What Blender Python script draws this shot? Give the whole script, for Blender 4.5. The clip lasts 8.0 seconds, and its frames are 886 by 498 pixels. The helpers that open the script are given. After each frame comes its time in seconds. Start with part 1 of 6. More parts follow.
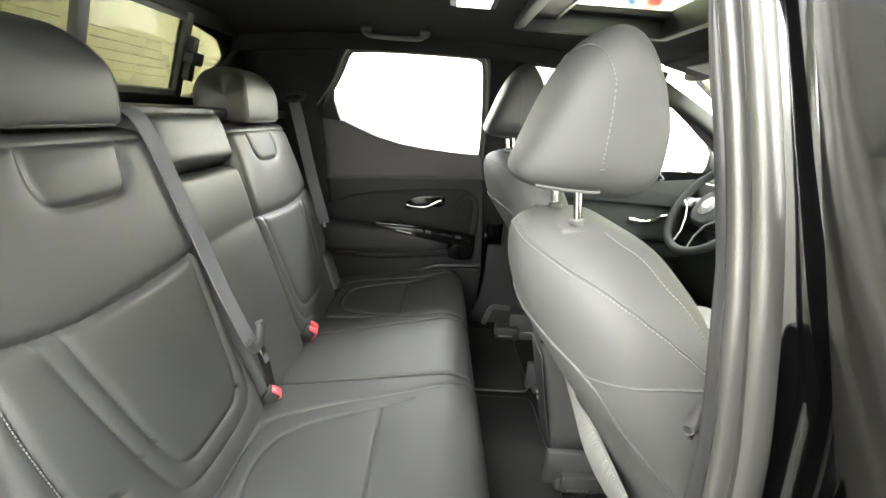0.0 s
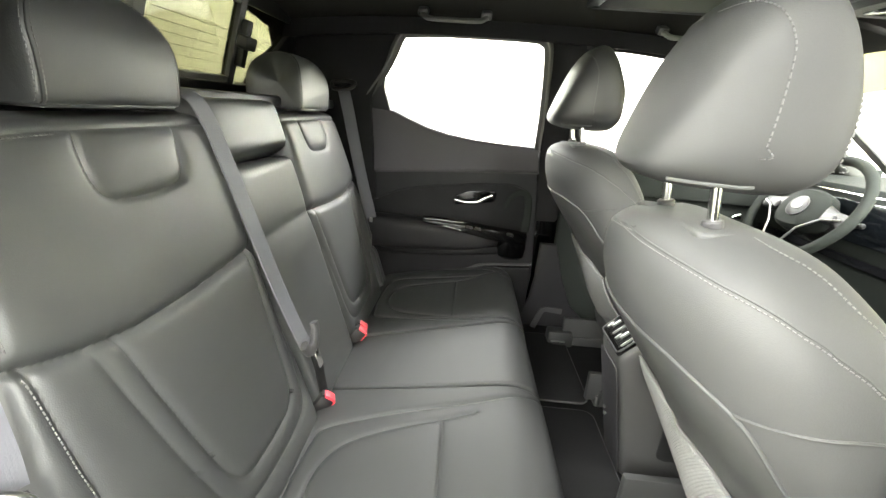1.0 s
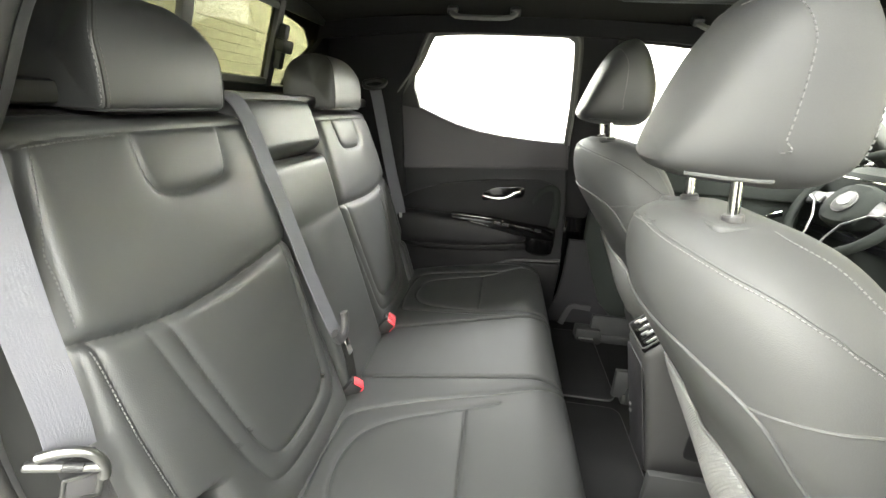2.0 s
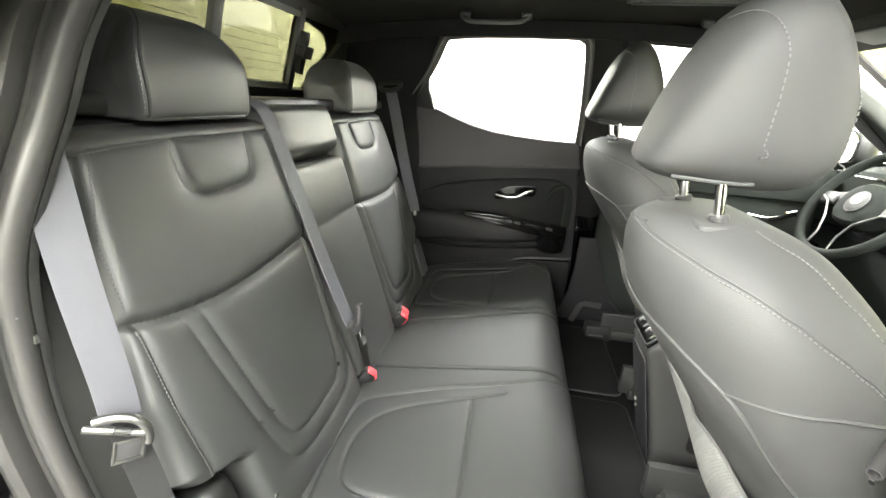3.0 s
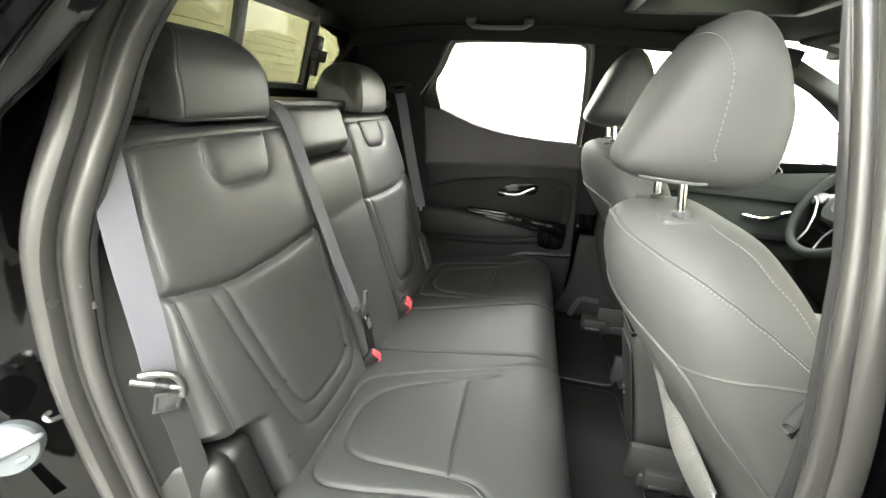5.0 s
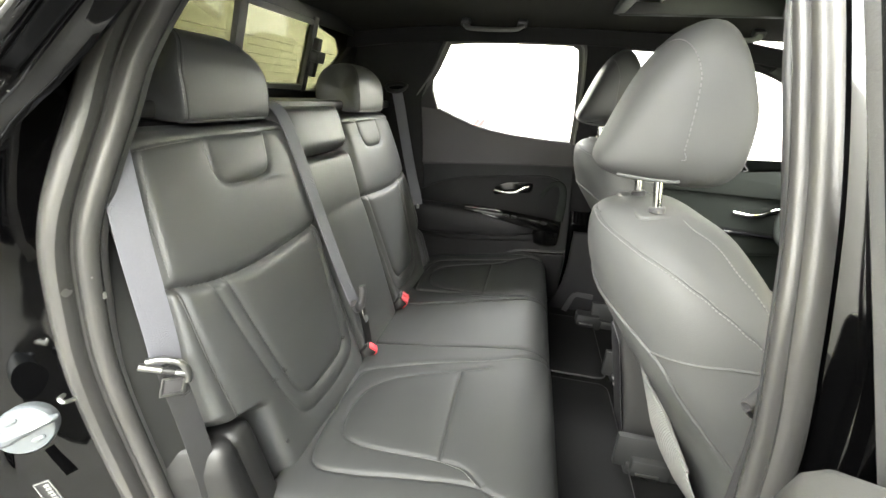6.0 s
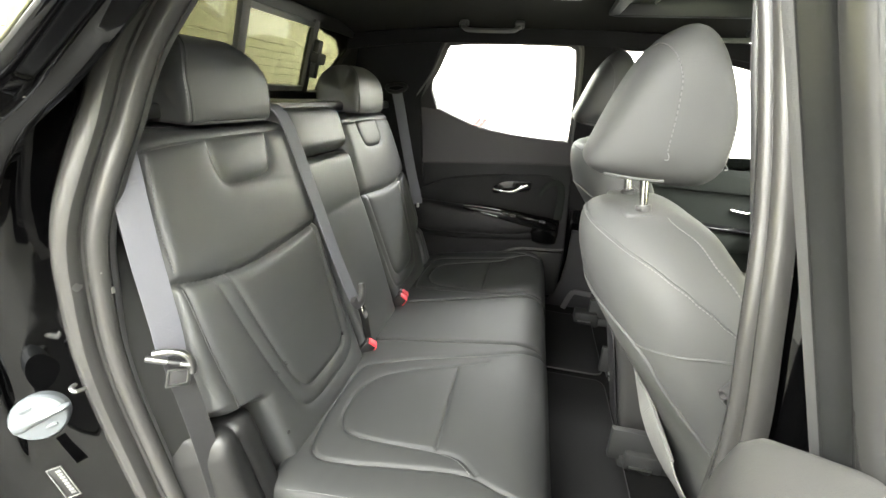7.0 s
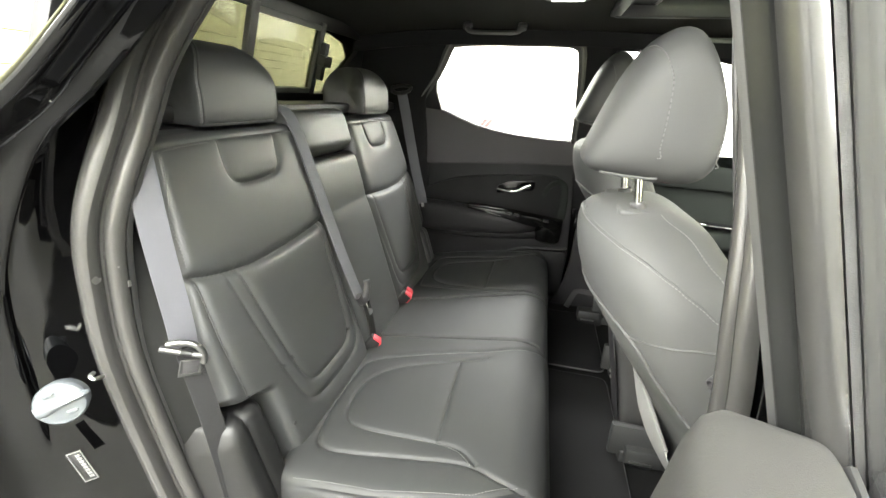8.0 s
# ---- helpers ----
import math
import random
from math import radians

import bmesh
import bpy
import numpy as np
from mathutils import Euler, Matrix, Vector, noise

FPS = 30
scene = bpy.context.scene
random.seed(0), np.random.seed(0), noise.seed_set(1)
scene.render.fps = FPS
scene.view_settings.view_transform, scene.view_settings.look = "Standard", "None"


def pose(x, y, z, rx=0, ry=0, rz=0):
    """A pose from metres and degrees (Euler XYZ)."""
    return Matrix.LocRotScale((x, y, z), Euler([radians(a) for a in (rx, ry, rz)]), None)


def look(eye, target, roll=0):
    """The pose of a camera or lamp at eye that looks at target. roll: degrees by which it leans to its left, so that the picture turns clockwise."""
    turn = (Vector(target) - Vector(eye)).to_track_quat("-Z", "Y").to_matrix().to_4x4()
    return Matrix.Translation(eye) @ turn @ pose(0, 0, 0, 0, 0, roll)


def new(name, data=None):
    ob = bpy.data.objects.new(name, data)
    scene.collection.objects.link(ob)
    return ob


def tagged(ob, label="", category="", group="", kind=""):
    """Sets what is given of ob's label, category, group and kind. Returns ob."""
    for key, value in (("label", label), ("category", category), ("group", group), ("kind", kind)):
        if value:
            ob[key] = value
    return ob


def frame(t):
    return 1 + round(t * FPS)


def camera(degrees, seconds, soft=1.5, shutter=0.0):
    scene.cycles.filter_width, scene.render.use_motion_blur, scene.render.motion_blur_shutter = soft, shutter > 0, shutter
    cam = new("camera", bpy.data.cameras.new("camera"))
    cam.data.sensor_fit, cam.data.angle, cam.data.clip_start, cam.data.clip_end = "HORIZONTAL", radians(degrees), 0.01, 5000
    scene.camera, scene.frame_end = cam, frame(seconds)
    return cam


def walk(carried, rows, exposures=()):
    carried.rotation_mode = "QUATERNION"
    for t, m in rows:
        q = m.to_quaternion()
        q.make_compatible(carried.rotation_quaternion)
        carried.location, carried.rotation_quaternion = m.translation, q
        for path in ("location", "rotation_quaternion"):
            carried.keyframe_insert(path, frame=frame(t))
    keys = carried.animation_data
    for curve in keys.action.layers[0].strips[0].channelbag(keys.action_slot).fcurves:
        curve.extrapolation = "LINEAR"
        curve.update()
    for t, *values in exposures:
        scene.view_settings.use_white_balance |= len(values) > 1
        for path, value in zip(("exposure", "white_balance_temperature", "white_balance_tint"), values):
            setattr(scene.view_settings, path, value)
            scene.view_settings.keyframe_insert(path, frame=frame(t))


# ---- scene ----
cam = camera(94.2, 8.0)
PATH = [
    (0, (0.481, -1.039, 1.396), (0.531, 0.867, 0.792), 4.1),
    (0.5, (0.416, -0.979, 1.382), (0.421, 0.923, 0.766), 4.4),
    (1, (0.386, -0.952, 1.371), (0.307, 0.943, 0.736), 4.1),
    (1.5, (0.391, -0.96, 1.371), (0.228, 0.925, 0.722), 3.6),
    (3, (0.426, -1.021, 1.389), (0.118, 0.837, 0.716), 2.8),
    (3.5, (0.431, -1.042, 1.394), (0.104, 0.811, 0.717), 2.9),
    (4, (0.441, -1.061, 1.397), (0.102, 0.789, 0.718), 3.1),
    (4.5, (0.451, -1.078, 1.4), (0.104, 0.769, 0.717), 3.3),
    (6, (0.488, -1.128, 1.411), (0.135, 0.714, 0.717), 3.3),
    (6.5, (0.499, -1.139, 1.414), (0.142, 0.701, 0.716), 3.2),
    (7, (0.508, -1.149, 1.417), (0.141, 0.689, 0.718), 3.1),
    (7.5, (0.517, -1.16, 1.419), (0.134, 0.675, 0.72), 2.9),
    (8, (0.524, -1.172, 1.419), (0.125, 0.66, 0.721), 2.8),
]
# A showroom car seen through its open rear door: the eye leans in, turns and draws back out.
walk(cam, [(t, look(eye, target, roll)) for t, eye, target, roll in PATH], [(0, 0.33), (1.5, 0.33), (4.5, 0.25), (8, 0.14)])

# ---------------------------------------------------------------- light
world = bpy.data.worlds.new("showroom_air")
scene.world = world
world.use_nodes = True
world.node_tree.nodes["Background"].inputs[0].default_value = (1.0, 0.98, 0.93, 1)
world.node_tree.nodes["Background"].inputs[1].default_value = 0.05


def area_lamp(name, eye, target, sx, sy, watts, colour=(0.985, 0.99, 0.965)):
    data = bpy.data.lights.new(name, "AREA")
    data.shape, data.size, data.size_y, data.energy, data.color = "RECTANGLE", sx, sy, watts, colour
    ob = new(name, data)
    ob.matrix_world = look(eye, target)
    return ob


# showroom ceiling strips: beside the open door, over the bonnet, beyond the far side
area_lamp("ceiling_light_strip", (3.6, -3.6, 2.85), (0.3, -0.5, 1.1), 3.2, 1.1, 350)
area_lamp("ceiling_light_strip", (-1.4, -3.5, 2.9), (0.4, -0.5, 1.2), 2.8, 0.8, 350)
area_lamp("ceiling_light_strip", (-0.6, -1.9, 3.38), (-0.6, -1.9, 0.0), 4.0, 0.7, 600)
area_lamp("ceiling_light_strip", (0.8, -3.0, 3.38), (0.8, -1.9, 0.6), 8.0, 0.8, 650)
area_lamp("ceiling_light_strip", (0.8, -3.75, 3.38), (0.8, -4.5, 2.3), 8.0, 0.4, 1700)
area_lamp("ceiling_light_strip", (3.2, -0.2, 3.35), (5.4, -0.1, 0.9), 0.9, 5.0, 1400)
area_lamp("ceiling_light_strip", (0.8, 2.9, 3.35), (0.8, 3.6, 0.0), 7.0, 1.0, 2000)
area_lamp("ceiling_light_strip", (-2.7, 0.2, 3.35), (-4.4, 0.2, 1.0), 0.9, 5.0, 60)

# ---------------------------------------------------------------- materials


def material(name, colour, rough=0.5, metal=0.0, bump=0.0, scale=300.0, spec=0.5, vary=0.06, coat=0.0, stain=0.05, sheen=0.0, kind="noise"):
    """A procedural surface: base colour with fine and coarse variation, grain bump and uneven gloss."""
    m = bpy.data.materials.new(name)
    m.use_nodes = True
    nt = m.node_tree
    b = nt.nodes["Principled BSDF"]
    co = nt.nodes.new("ShaderNodeTexCoord")
    fine = nt.nodes.new("ShaderNodeTexNoise")
    fine.inputs["Scale"].default_value = scale
    fine.inputs["Detail"].default_value = 3
    coarse = nt.nodes.new("ShaderNodeTexNoise")
    coarse.inputs["Scale"].default_value = 7.0
    coarse.inputs["Detail"].default_value = 4
    nt.links.new(co.outputs["Object"], fine.inputs["Vector"])
    nt.links.new(co.outputs["Object"], coarse.inputs["Vector"])
    add = nt.nodes.new("ShaderNodeMath")
    add.operation = "MULTIPLY_ADD"
    nt.links.new(coarse.outputs["Fac"], add.inputs[0])
    add.inputs[1].default_value = 2 * stain
    add.inputs[2].default_value = 1 - stain - vary
    mul = nt.nodes.new("ShaderNodeMath")
    mul.operation = "MULTIPLY_ADD"
    nt.links.new(fine.outputs["Fac"], mul.inputs[0])
    mul.inputs[1].default_value = 2 * vary
    nt.links.new(add.outputs[0], mul.inputs[2])
    tint = nt.nodes.new("ShaderNodeVectorMath")
    tint.operation = "SCALE"
    tint.inputs[0].default_value = colour
    nt.links.new(mul.outputs[0], tint.inputs["Scale"])
    nt.links.new(tint.outputs[0], b.inputs["Base Color"])
    ro = nt.nodes.new("ShaderNodeMath")
    ro.operation = "MULTIPLY_ADD"
    nt.links.new(coarse.outputs["Fac"], ro.inputs[0])
    ro.inputs[1].default_value = 0.16 * min(1, rough * 2)
    ro.inputs[2].default_value = max(0.02, rough - 0.08 * min(1, rough * 2))
    nt.links.new(ro.outputs[0], b.inputs["Roughness"])
    b.inputs["Metallic"].default_value = metal
    b.inputs["Specular IOR Level"].default_value = spec
    b.inputs["Coat Weight"].default_value = coat
    b.inputs["Coat Roughness"].default_value = 0.04
    b.inputs["Sheen Weight"].default_value = sheen
    if bump:
        bp = nt.nodes.new("ShaderNodeBump")
        bp.inputs["Strength"].default_value = bump
        bp.inputs["Distance"].default_value = 0.0008
        if kind == "pebble":
            vo = nt.nodes.new("ShaderNodeTexVoronoi")
            vo.inputs["Scale"].default_value = scale
            nt.links.new(co.outputs["Object"], vo.inputs["Vector"])
            nt.links.new(vo.outputs["Distance"], bp.inputs["Height"])
        elif kind == "weave":
            w = nt.nodes.new("ShaderNodeTexWave")
            w.wave_type, w.bands_direction = "BANDS", "DIAGONAL"
            w.inputs["Scale"].default_value = scale
            w.inputs["Distortion"].default_value = 0.3
            nt.links.new(co.outputs["Object"], w.inputs["Vector"])
            nt.links.new(w.outputs["Fac"], bp.inputs["Height"])
        else:
            nt.links.new(fine.outputs["Fac"], bp.inputs["Height"])
        nt.links.new(bp.outputs[0], b.inputs["Normal"])
    return m


def glass_material(name, tint, gloss=0.06, edge=0.5):
    """A thin pane: tinted see-through with a Fresnel gloss."""
    m = bpy.data.materials.new(name)
    m.use_nodes = True
    nt = m.node_tree
    nt.nodes.remove(nt.nodes["Principled BSDF"])
    out = nt.nodes["Material Output"]
    tr = nt.nodes.new("ShaderNodeBsdfTransparent")
    tr.inputs[0].default_value = (*tint, 1)
    gl = nt.nodes.new("ShaderNodeBsdfGlossy")
    gl.inputs["Roughness"].default_value = 0.01
    lw = nt.nodes.new("ShaderNodeLayerWeight")
    lw.inputs[0].default_value = 0.5
    pw = nt.nodes.new("ShaderNodeMath")
    pw.operation = "POWER"
    pw.inputs[1].default_value = 4.0
    nt.links.new(lw.outputs["Facing"], pw.inputs[0])
    fr = nt.nodes.new("ShaderNodeMath")
    fr.operation = "MULTIPLY_ADD"
    fr.inputs[1].default_value = edge
    fr.inputs[2].default_value = gloss * 0.5
    nt.links.new(pw.outputs[0], fr.inputs[0])
    mx = nt.nodes.new("ShaderNodeMixShader")
    nt.links.new(fr.outputs[0], mx.inputs[0])
    nt.links.new(tr.outputs[0], mx.inputs[1])
    nt.links.new(gl.outputs[0], mx.inputs[2])
    nt.links.new(mx.outputs[0], out.inputs[0])
    return m


def lit_material(name, colour, strength):
    m = bpy.data.materials.new(name)
    m.use_nodes = True
    b = m.node_tree.nodes["Principled BSDF"]
    b.inputs["Base Color"].default_value = (*colour, 1)
    b.inputs["Emission Color"].default_value = (*colour, 1)
    b.inputs["Emission Strength"].default_value = strength
    return m


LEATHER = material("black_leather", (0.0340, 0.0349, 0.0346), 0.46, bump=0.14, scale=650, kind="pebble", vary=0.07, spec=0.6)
# cushions: the backrest's leather made darker, since less light falls on them
LEATHER_SHADED = material("shaded_cushion_leather", (0.0205, 0.0211, 0.0208), 0.55, bump=0.16, scale=650, kind="pebble", vary=0.07, spec=0.22)
LEATHER_INSET = material("black_leather_inset", (0.033, 0.034, 0.0327), 0.46, bump=0.3, scale=500, kind="pebble", vary=0.05, spec=0.5)
GREY_LEATHER = material("grey_leather", (0.045, 0.0457, 0.0446), 0.66, bump=0.12, scale=700, kind="pebble", vary=0.07, spec=0.4)
THREAD = material("grey_thread", (0.08, 0.08, 0.078), 0.7, bump=0.4, scale=1500)
THREAD_LIGHT = material("light_grey_thread", (0.105, 0.105, 0.102), 0.7, bump=0.4, scale=1500)
THREAD_DARK = material("dark_grey_thread", (0.085, 0.085, 0.082), 0.7, bump=0.4, scale=1500)
SEAT_BACK = material("grey_seat_back_plastic", (0.058, 0.059, 0.057), 0.48, bump=0.2, scale=900)
DARK_SEAM = material("seam_shadow_fabric", (0.012, 0.012, 0.012), 0.9)
PLASTIC = material("charcoal_plastic", (0.0105, 0.0097, 0.0107), 0.58, bump=0.35, scale=900, vary=0.08)
PLASTIC_MATT = material("matt_dark_plastic", (0.012, 0.014, 0.012), 0.85, bump=0.35, scale=900, vary=0.08, spec=0.15)
PLASTIC_SOFT = material("soft_touch_plastic", (0.032, 0.029, 0.032), 0.62, bump=0.3, scale=1100, vary=0.08)
# quarter trim: near-black base carries the shade beside the backrest
TRIM_SHADED = material("shaded_matt_trim", (0.006, 0.0061, 0.0058), 0.75, bump=0.3, scale=900, vary=0.08, spec=0.12)
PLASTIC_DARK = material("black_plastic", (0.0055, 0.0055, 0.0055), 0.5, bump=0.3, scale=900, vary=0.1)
DOOR_DARK = material("black_door_insert", (0.0034, 0.0032, 0.0037), 0.6, bump=0.3, scale=900, vary=0.08, spec=0.2)
DOOR_MID = material("charcoal_door_trim", (0.0078, 0.0074, 0.0083), 0.6, bump=0.3, scale=900, vary=0.08, spec=0.25)
SWITCH_BLACK = material("gloss_black_switch_plate", (0.003, 0.003, 0.003), 0.14, spec=0.18, vary=0.02)
DOOR_TRIM = material("grey_soft_door_trim", (0.027, 0.0266, 0.0255), 0.55, bump=0.2, scale=900)
# one black post in two tones: pale and dark stand for its reflections
POST_REFLECT_PALE = material("post_pale_reflection", (0.020, 0.0197, 0.019), 0.17, bump=0.05, scale=500)
POST_REFLECT_DARK = material("post_dark_reflection", (0.010, 0.0102, 0.010), 0.2, spec=0.2, vary=0.05, stain=0.1)
POST_OUTER = material("grey_outer_post", (0.035, 0.034, 0.034), 0.4, spec=0.3)
POST_SATIN = material("satin_grey_post", (0.085, 0.084, 0.08), 0.24, bump=0.05, scale=500)
PALE_TRIM = material("pale_grey_plastic", (0.095, 0.094, 0.09), 0.5, bump=0.15, scale=900)
GREY_TRIM = material("grey_plastic_trim", (0.037, 0.036, 0.037), 0.5, bump=0.25, scale=900)
PIANO = material("gloss_black", (0.006, 0.006, 0.007), 0.12, coat=0.2, vary=0.02)
# grey base stands for the bright room mirrored in the black flange
FLANGE_REFLECT = material("grey_flange_reflection", (0.036, 0.035, 0.033), 0.10, spec=0.7, vary=0.04, stain=0.12)
PAINT = material("black_car_paint", (0.0012, 0.0012, 0.0013), 0.05, spec=0.45, coat=0.0, vary=0.05, stain=0.1)
CHROME = material("satin_chrome", (0.72, 0.72, 0.70), 0.12, metal=1.0, vary=0.02)
STEEL = material("brushed_steel", (0.42, 0.42, 0.405), 0.32, metal=1.0, bump=0.1, scale=400, vary=0.03)
RAIL_GREY = material("dark_rail_paint", (0.014, 0.0142, 0.0138), 0.6, bump=0.3, scale=600)
TONGUE_STEEL = material("dull_tongue_steel", (0.20, 0.20, 0.195), 0.36, metal=1.0, bump=0.1, scale=400, vary=0.03)
RUBBER = material("grey_flocked_rubber", (0.036, 0.035, 0.034), 0.26, bump=0.3, scale=1200)
RUBBER_DARK = material("black_rubber", (0.03, 0.03, 0.03), 0.55, bump=0.3, scale=900)
FABRIC_ROOF = material("dark_headliner_fabric", (0.026, 0.025, 0.022), 0.95, bump=0.6, scale=1400, spec=0.15)
PILLAR_GREY = material("grey_pillar_fabric", (0.045, 0.047, 0.042), 0.9, bump=0.5, scale=1300, spec=0.15)
PILLAR = material("dark_pillar_fabric", (0.013, 0.0125, 0.013), 0.9, bump=0.5, scale=1300, spec=0.15)
CARPET = material("black_carpet", (0.0045, 0.0045, 0.0044), 1.0, bump=1.0, scale=700, vary=0.35, stain=0.2, spec=0.1)
MAT = material("black_floor_mat", (0.0085, 0.0085, 0.0086), 1.0, bump=1.0, scale=900, vary=0.35, stain=0.25, spec=0.1)
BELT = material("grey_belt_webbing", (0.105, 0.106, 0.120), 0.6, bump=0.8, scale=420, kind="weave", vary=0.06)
# same webbing as the belt, its colour darkened for the shade below the tongue
BELT_SHADED = material("shaded_belt_webbing", (0.022, 0.022, 0.023), 0.65, bump=0.8, scale=420, kind="weave", vary=0.06)
NET = material("grey_mesh_fabric", (0.18, 0.18, 0.176), 0.8, bump=1.0, scale=110, kind="weave", vary=0.15)
RED = material("red_button_plastic", (0.55, 0.032, 0.045), 0.4)
WHITE_CAP = material("white_translucent_plastic", (0.065, 0.072, 0.078), 0.3, coat=0.15)
LABEL_WHITE = material("grey_label_print", (0.13, 0.13, 0.125), 0.6)
WALL_WHITE = material("white_wall_paint", (0.80, 0.79, 0.74), 0.85, bump=0.2, scale=60, stain=0.03, vary=0.02)
WALL_BEIGE = material("beige_panel_paint", (0.50, 0.49, 0.30), 0.7, bump=0.2, scale=60, stain=0.04, vary=0.02)
WALL_GREY = material("grey_wall_paint", (0.66, 0.655, 0.62), 0.85, bump=0.2, scale=60, stain=0.03, vary=0.02)
GARAGE_BEIGE = material("beige_sheet_paint", (0.39, 0.38, 0.25), 0.6, bump=0.2, scale=60, stain=0.04, vary=0.02)
FLOOR_GREY = material("grey_sealed_concrete", (0.06, 0.0585, 0.054), 0.45, bump=0.3, scale=40, stain=0.12)
GLASS = glass_material("clear_glass", (0.96, 0.97, 0.96))
GLASS_REAR = glass_material("tinted_glass", (0.25, 0.25, 0.19))
GLASS_SHADE = glass_material("beige_shade_glass", (0.50, 0.48, 0.37), 0.02, 0.1)
GLASS_ROOF = glass_material("dark_roof_glass", (0.32, 0.34, 0.28), 0.02, 0.06)
LAMP_LENS = lit_material("lit_lamp_lens", (1.0, 0.98, 0.9), 2.0)
SCREEN = lit_material("lit_screen", (0.004, 0.005, 0.006), 0.5)
SCREEN.node_tree.nodes["Principled BSDF"].inputs["Roughness"].default_value = 0.12
LIT_BLUE = lit_material("lit_blue_display", (0.25, 0.5, 0.8), 0.8)
RED_PRINT = material("red_wall_print", (0.62, 0.05, 0.05), 0.6)
BLUE_PRINT = material("blue_wall_print", (0.05, 0.17, 0.55), 0.6)

# ---------------------------------------------------------------- geometry helpers


def thing(name, label, category, group="", kind="", at=(0, 0, 0)):
    ob = new(name)
    ob.empty_display_size = 0.05
    ob.location = at
    return tagged(ob, label, category, group, kind)


def solid(name, geo, mat, parent=None, label="", angle=40):
    """One mesh object out of (points, faces)."""
    v, f = geo
    me = bpy.data.meshes.new(name)
    me.from_pydata([tuple(p) for p in v], [], f)
    bm = bmesh.new()
    bm.from_mesh(me)
    bmesh.ops.recalc_face_normals(bm, faces=bm.faces)
    bm.to_mesh(me)
    bm.free()
    me.shade_smooth()
    me.set_sharp_from_angle(angle=radians(angle))
    me.materials.append(mat)
    ob = new(name, me)
    if parent:
        ob.parent = parent
        ob.matrix_parent_inverse = Matrix.Translation(parent.matrix_basis.translation).inverted() if parent.type == "EMPTY" else Matrix()
    if label:
        ob["label"] = label
    if name == "stitching":
        tagged(ob, kind="stuff")
    return ob


part = solid


def join(*geos):
    v, f = [], []
    for a, b in geos:
        n = len(v)
        v += [tuple(p) for p in a]
        f += [tuple(i + n for i in q) for q in b]
    return v, f


def moved(geo, m):
    return [tuple(m @ Vector(p)) for p in geo[0]], geo[1]


def mirrored(geo, y0):
    """The same shape on the other side of the plane y = y0."""
    return [(p[0], 2 * y0 - p[1], p[2]) for p in geo[0]], [tuple(reversed(q)) for q in geo[1]]


def bm_geo(bm):
    bm.verts.index_update()
    geo = [tuple(v.co) for v in bm.verts], [tuple(v.index for v in f.verts) for f in bm.faces]
    bm.free()
    return geo


def box(c, s, bevel=0.004, rot=(0, 0, 0), seg=2):
    bm = bmesh.new()
    bmesh.ops.create_cube(bm, size=1.0)
    for v in bm.verts:
        v.co = Vector((v.co.x * s[0], v.co.y * s[1], v.co.z * s[2]))
    if bevel:
        bmesh.ops.bevel(bm, geom=bm.edges[:], offset=min(bevel, 0.45 * min(s)), segments=seg, profile=0.5, affect="EDGES")
    bm.transform(pose(*c, *rot))
    return bm_geo(bm)


def plate(poly, m, thick, bevel=0.003, seg=2):
    """A polygon in the local xy plane, thickened along local z and bevelled, placed by m."""
    bm = bmesh.new()
    vs = [bm.verts.new((p[0], p[1], 0)) for p in poly]
    face = bm.faces.new(vs)
    out = bmesh.ops.extrude_face_region(bm, geom=[face])
    for e in out["geom"]:
        if isinstance(e, bmesh.types.BMVert):
            e.co.z += thick
    if bevel:
        es = [e for e in bm.edges if abs(e.verts[0].co.z - thick) < 1e-6 and abs(e.verts[1].co.z - thick) < 1e-6]
        bmesh.ops.bevel(bm, geom=es, offset=bevel, segments=seg, profile=0.5, affect="EDGES")
    bm.transform(m)
    return bm_geo(bm)


def spline(pts, n=8):
    """Catmull-Rom through the points."""
    p = [np.array(q, float) for q in pts]
    p = [2 * p[0] - p[1]] + p + [2 * p[-1] - p[-2]]
    out = []
    for i in range(1, len(p) - 2):
        for k in range(n):
            t = k / n
            out.append(0.5 * (2 * p[i] + (p[i + 1] - p[i - 1]) * t + (2 * p[i - 1] - 5 * p[i] + 4 * p[i + 1] - p[i + 2]) * t * t + (3 * p[i] - p[i - 1] - 3 * p[i + 1] + p[i + 2]) * t ** 3))
    out.append(p[-2])
    return [Vector([float(c) for c in q]) for q in out]


def loft(rings, caps=True, closed=True):
    n = len(rings[0])
    v = [tuple(p) for r in rings for p in r]
    f = []
    for i in range(len(rings) - 1):
        for j in range(n if closed else n - 1):
            k = (j + 1) % n
            f.append((i * n + j, i * n + k, (i + 1) * n + k, (i + 1) * n + j))
    if caps and closed:
        f.append(tuple(reversed(range(n))))
        f.append(tuple(range((len(rings) - 1) * n, len(rings) * n)))
    return v, f


def sweep(profile, pts, up=(0, 0, 1), caps=True, closed=True, scale=None):
    """Carry a 2D profile along points; its first axis lies along side = tangent x up, its second along the rest."""
    pts = [Vector(p) for p in pts]
    rings = []
    for i, p in enumerate(pts):
        t = (pts[min(i + 1, len(pts) - 1)] - pts[max(i - 1, 0)]).normalized()
        u = Vector(up(p) if callable(up) else up)
        s = t.cross(u).normalized()
        w = s.cross(t).normalized()
        k = scale(i / max(1, len(pts) - 1)) if scale else 1.0
        rings.append([p + s * (a * k) + w * (b * k) for a, b in profile])
    return loft(rings, caps, closed)


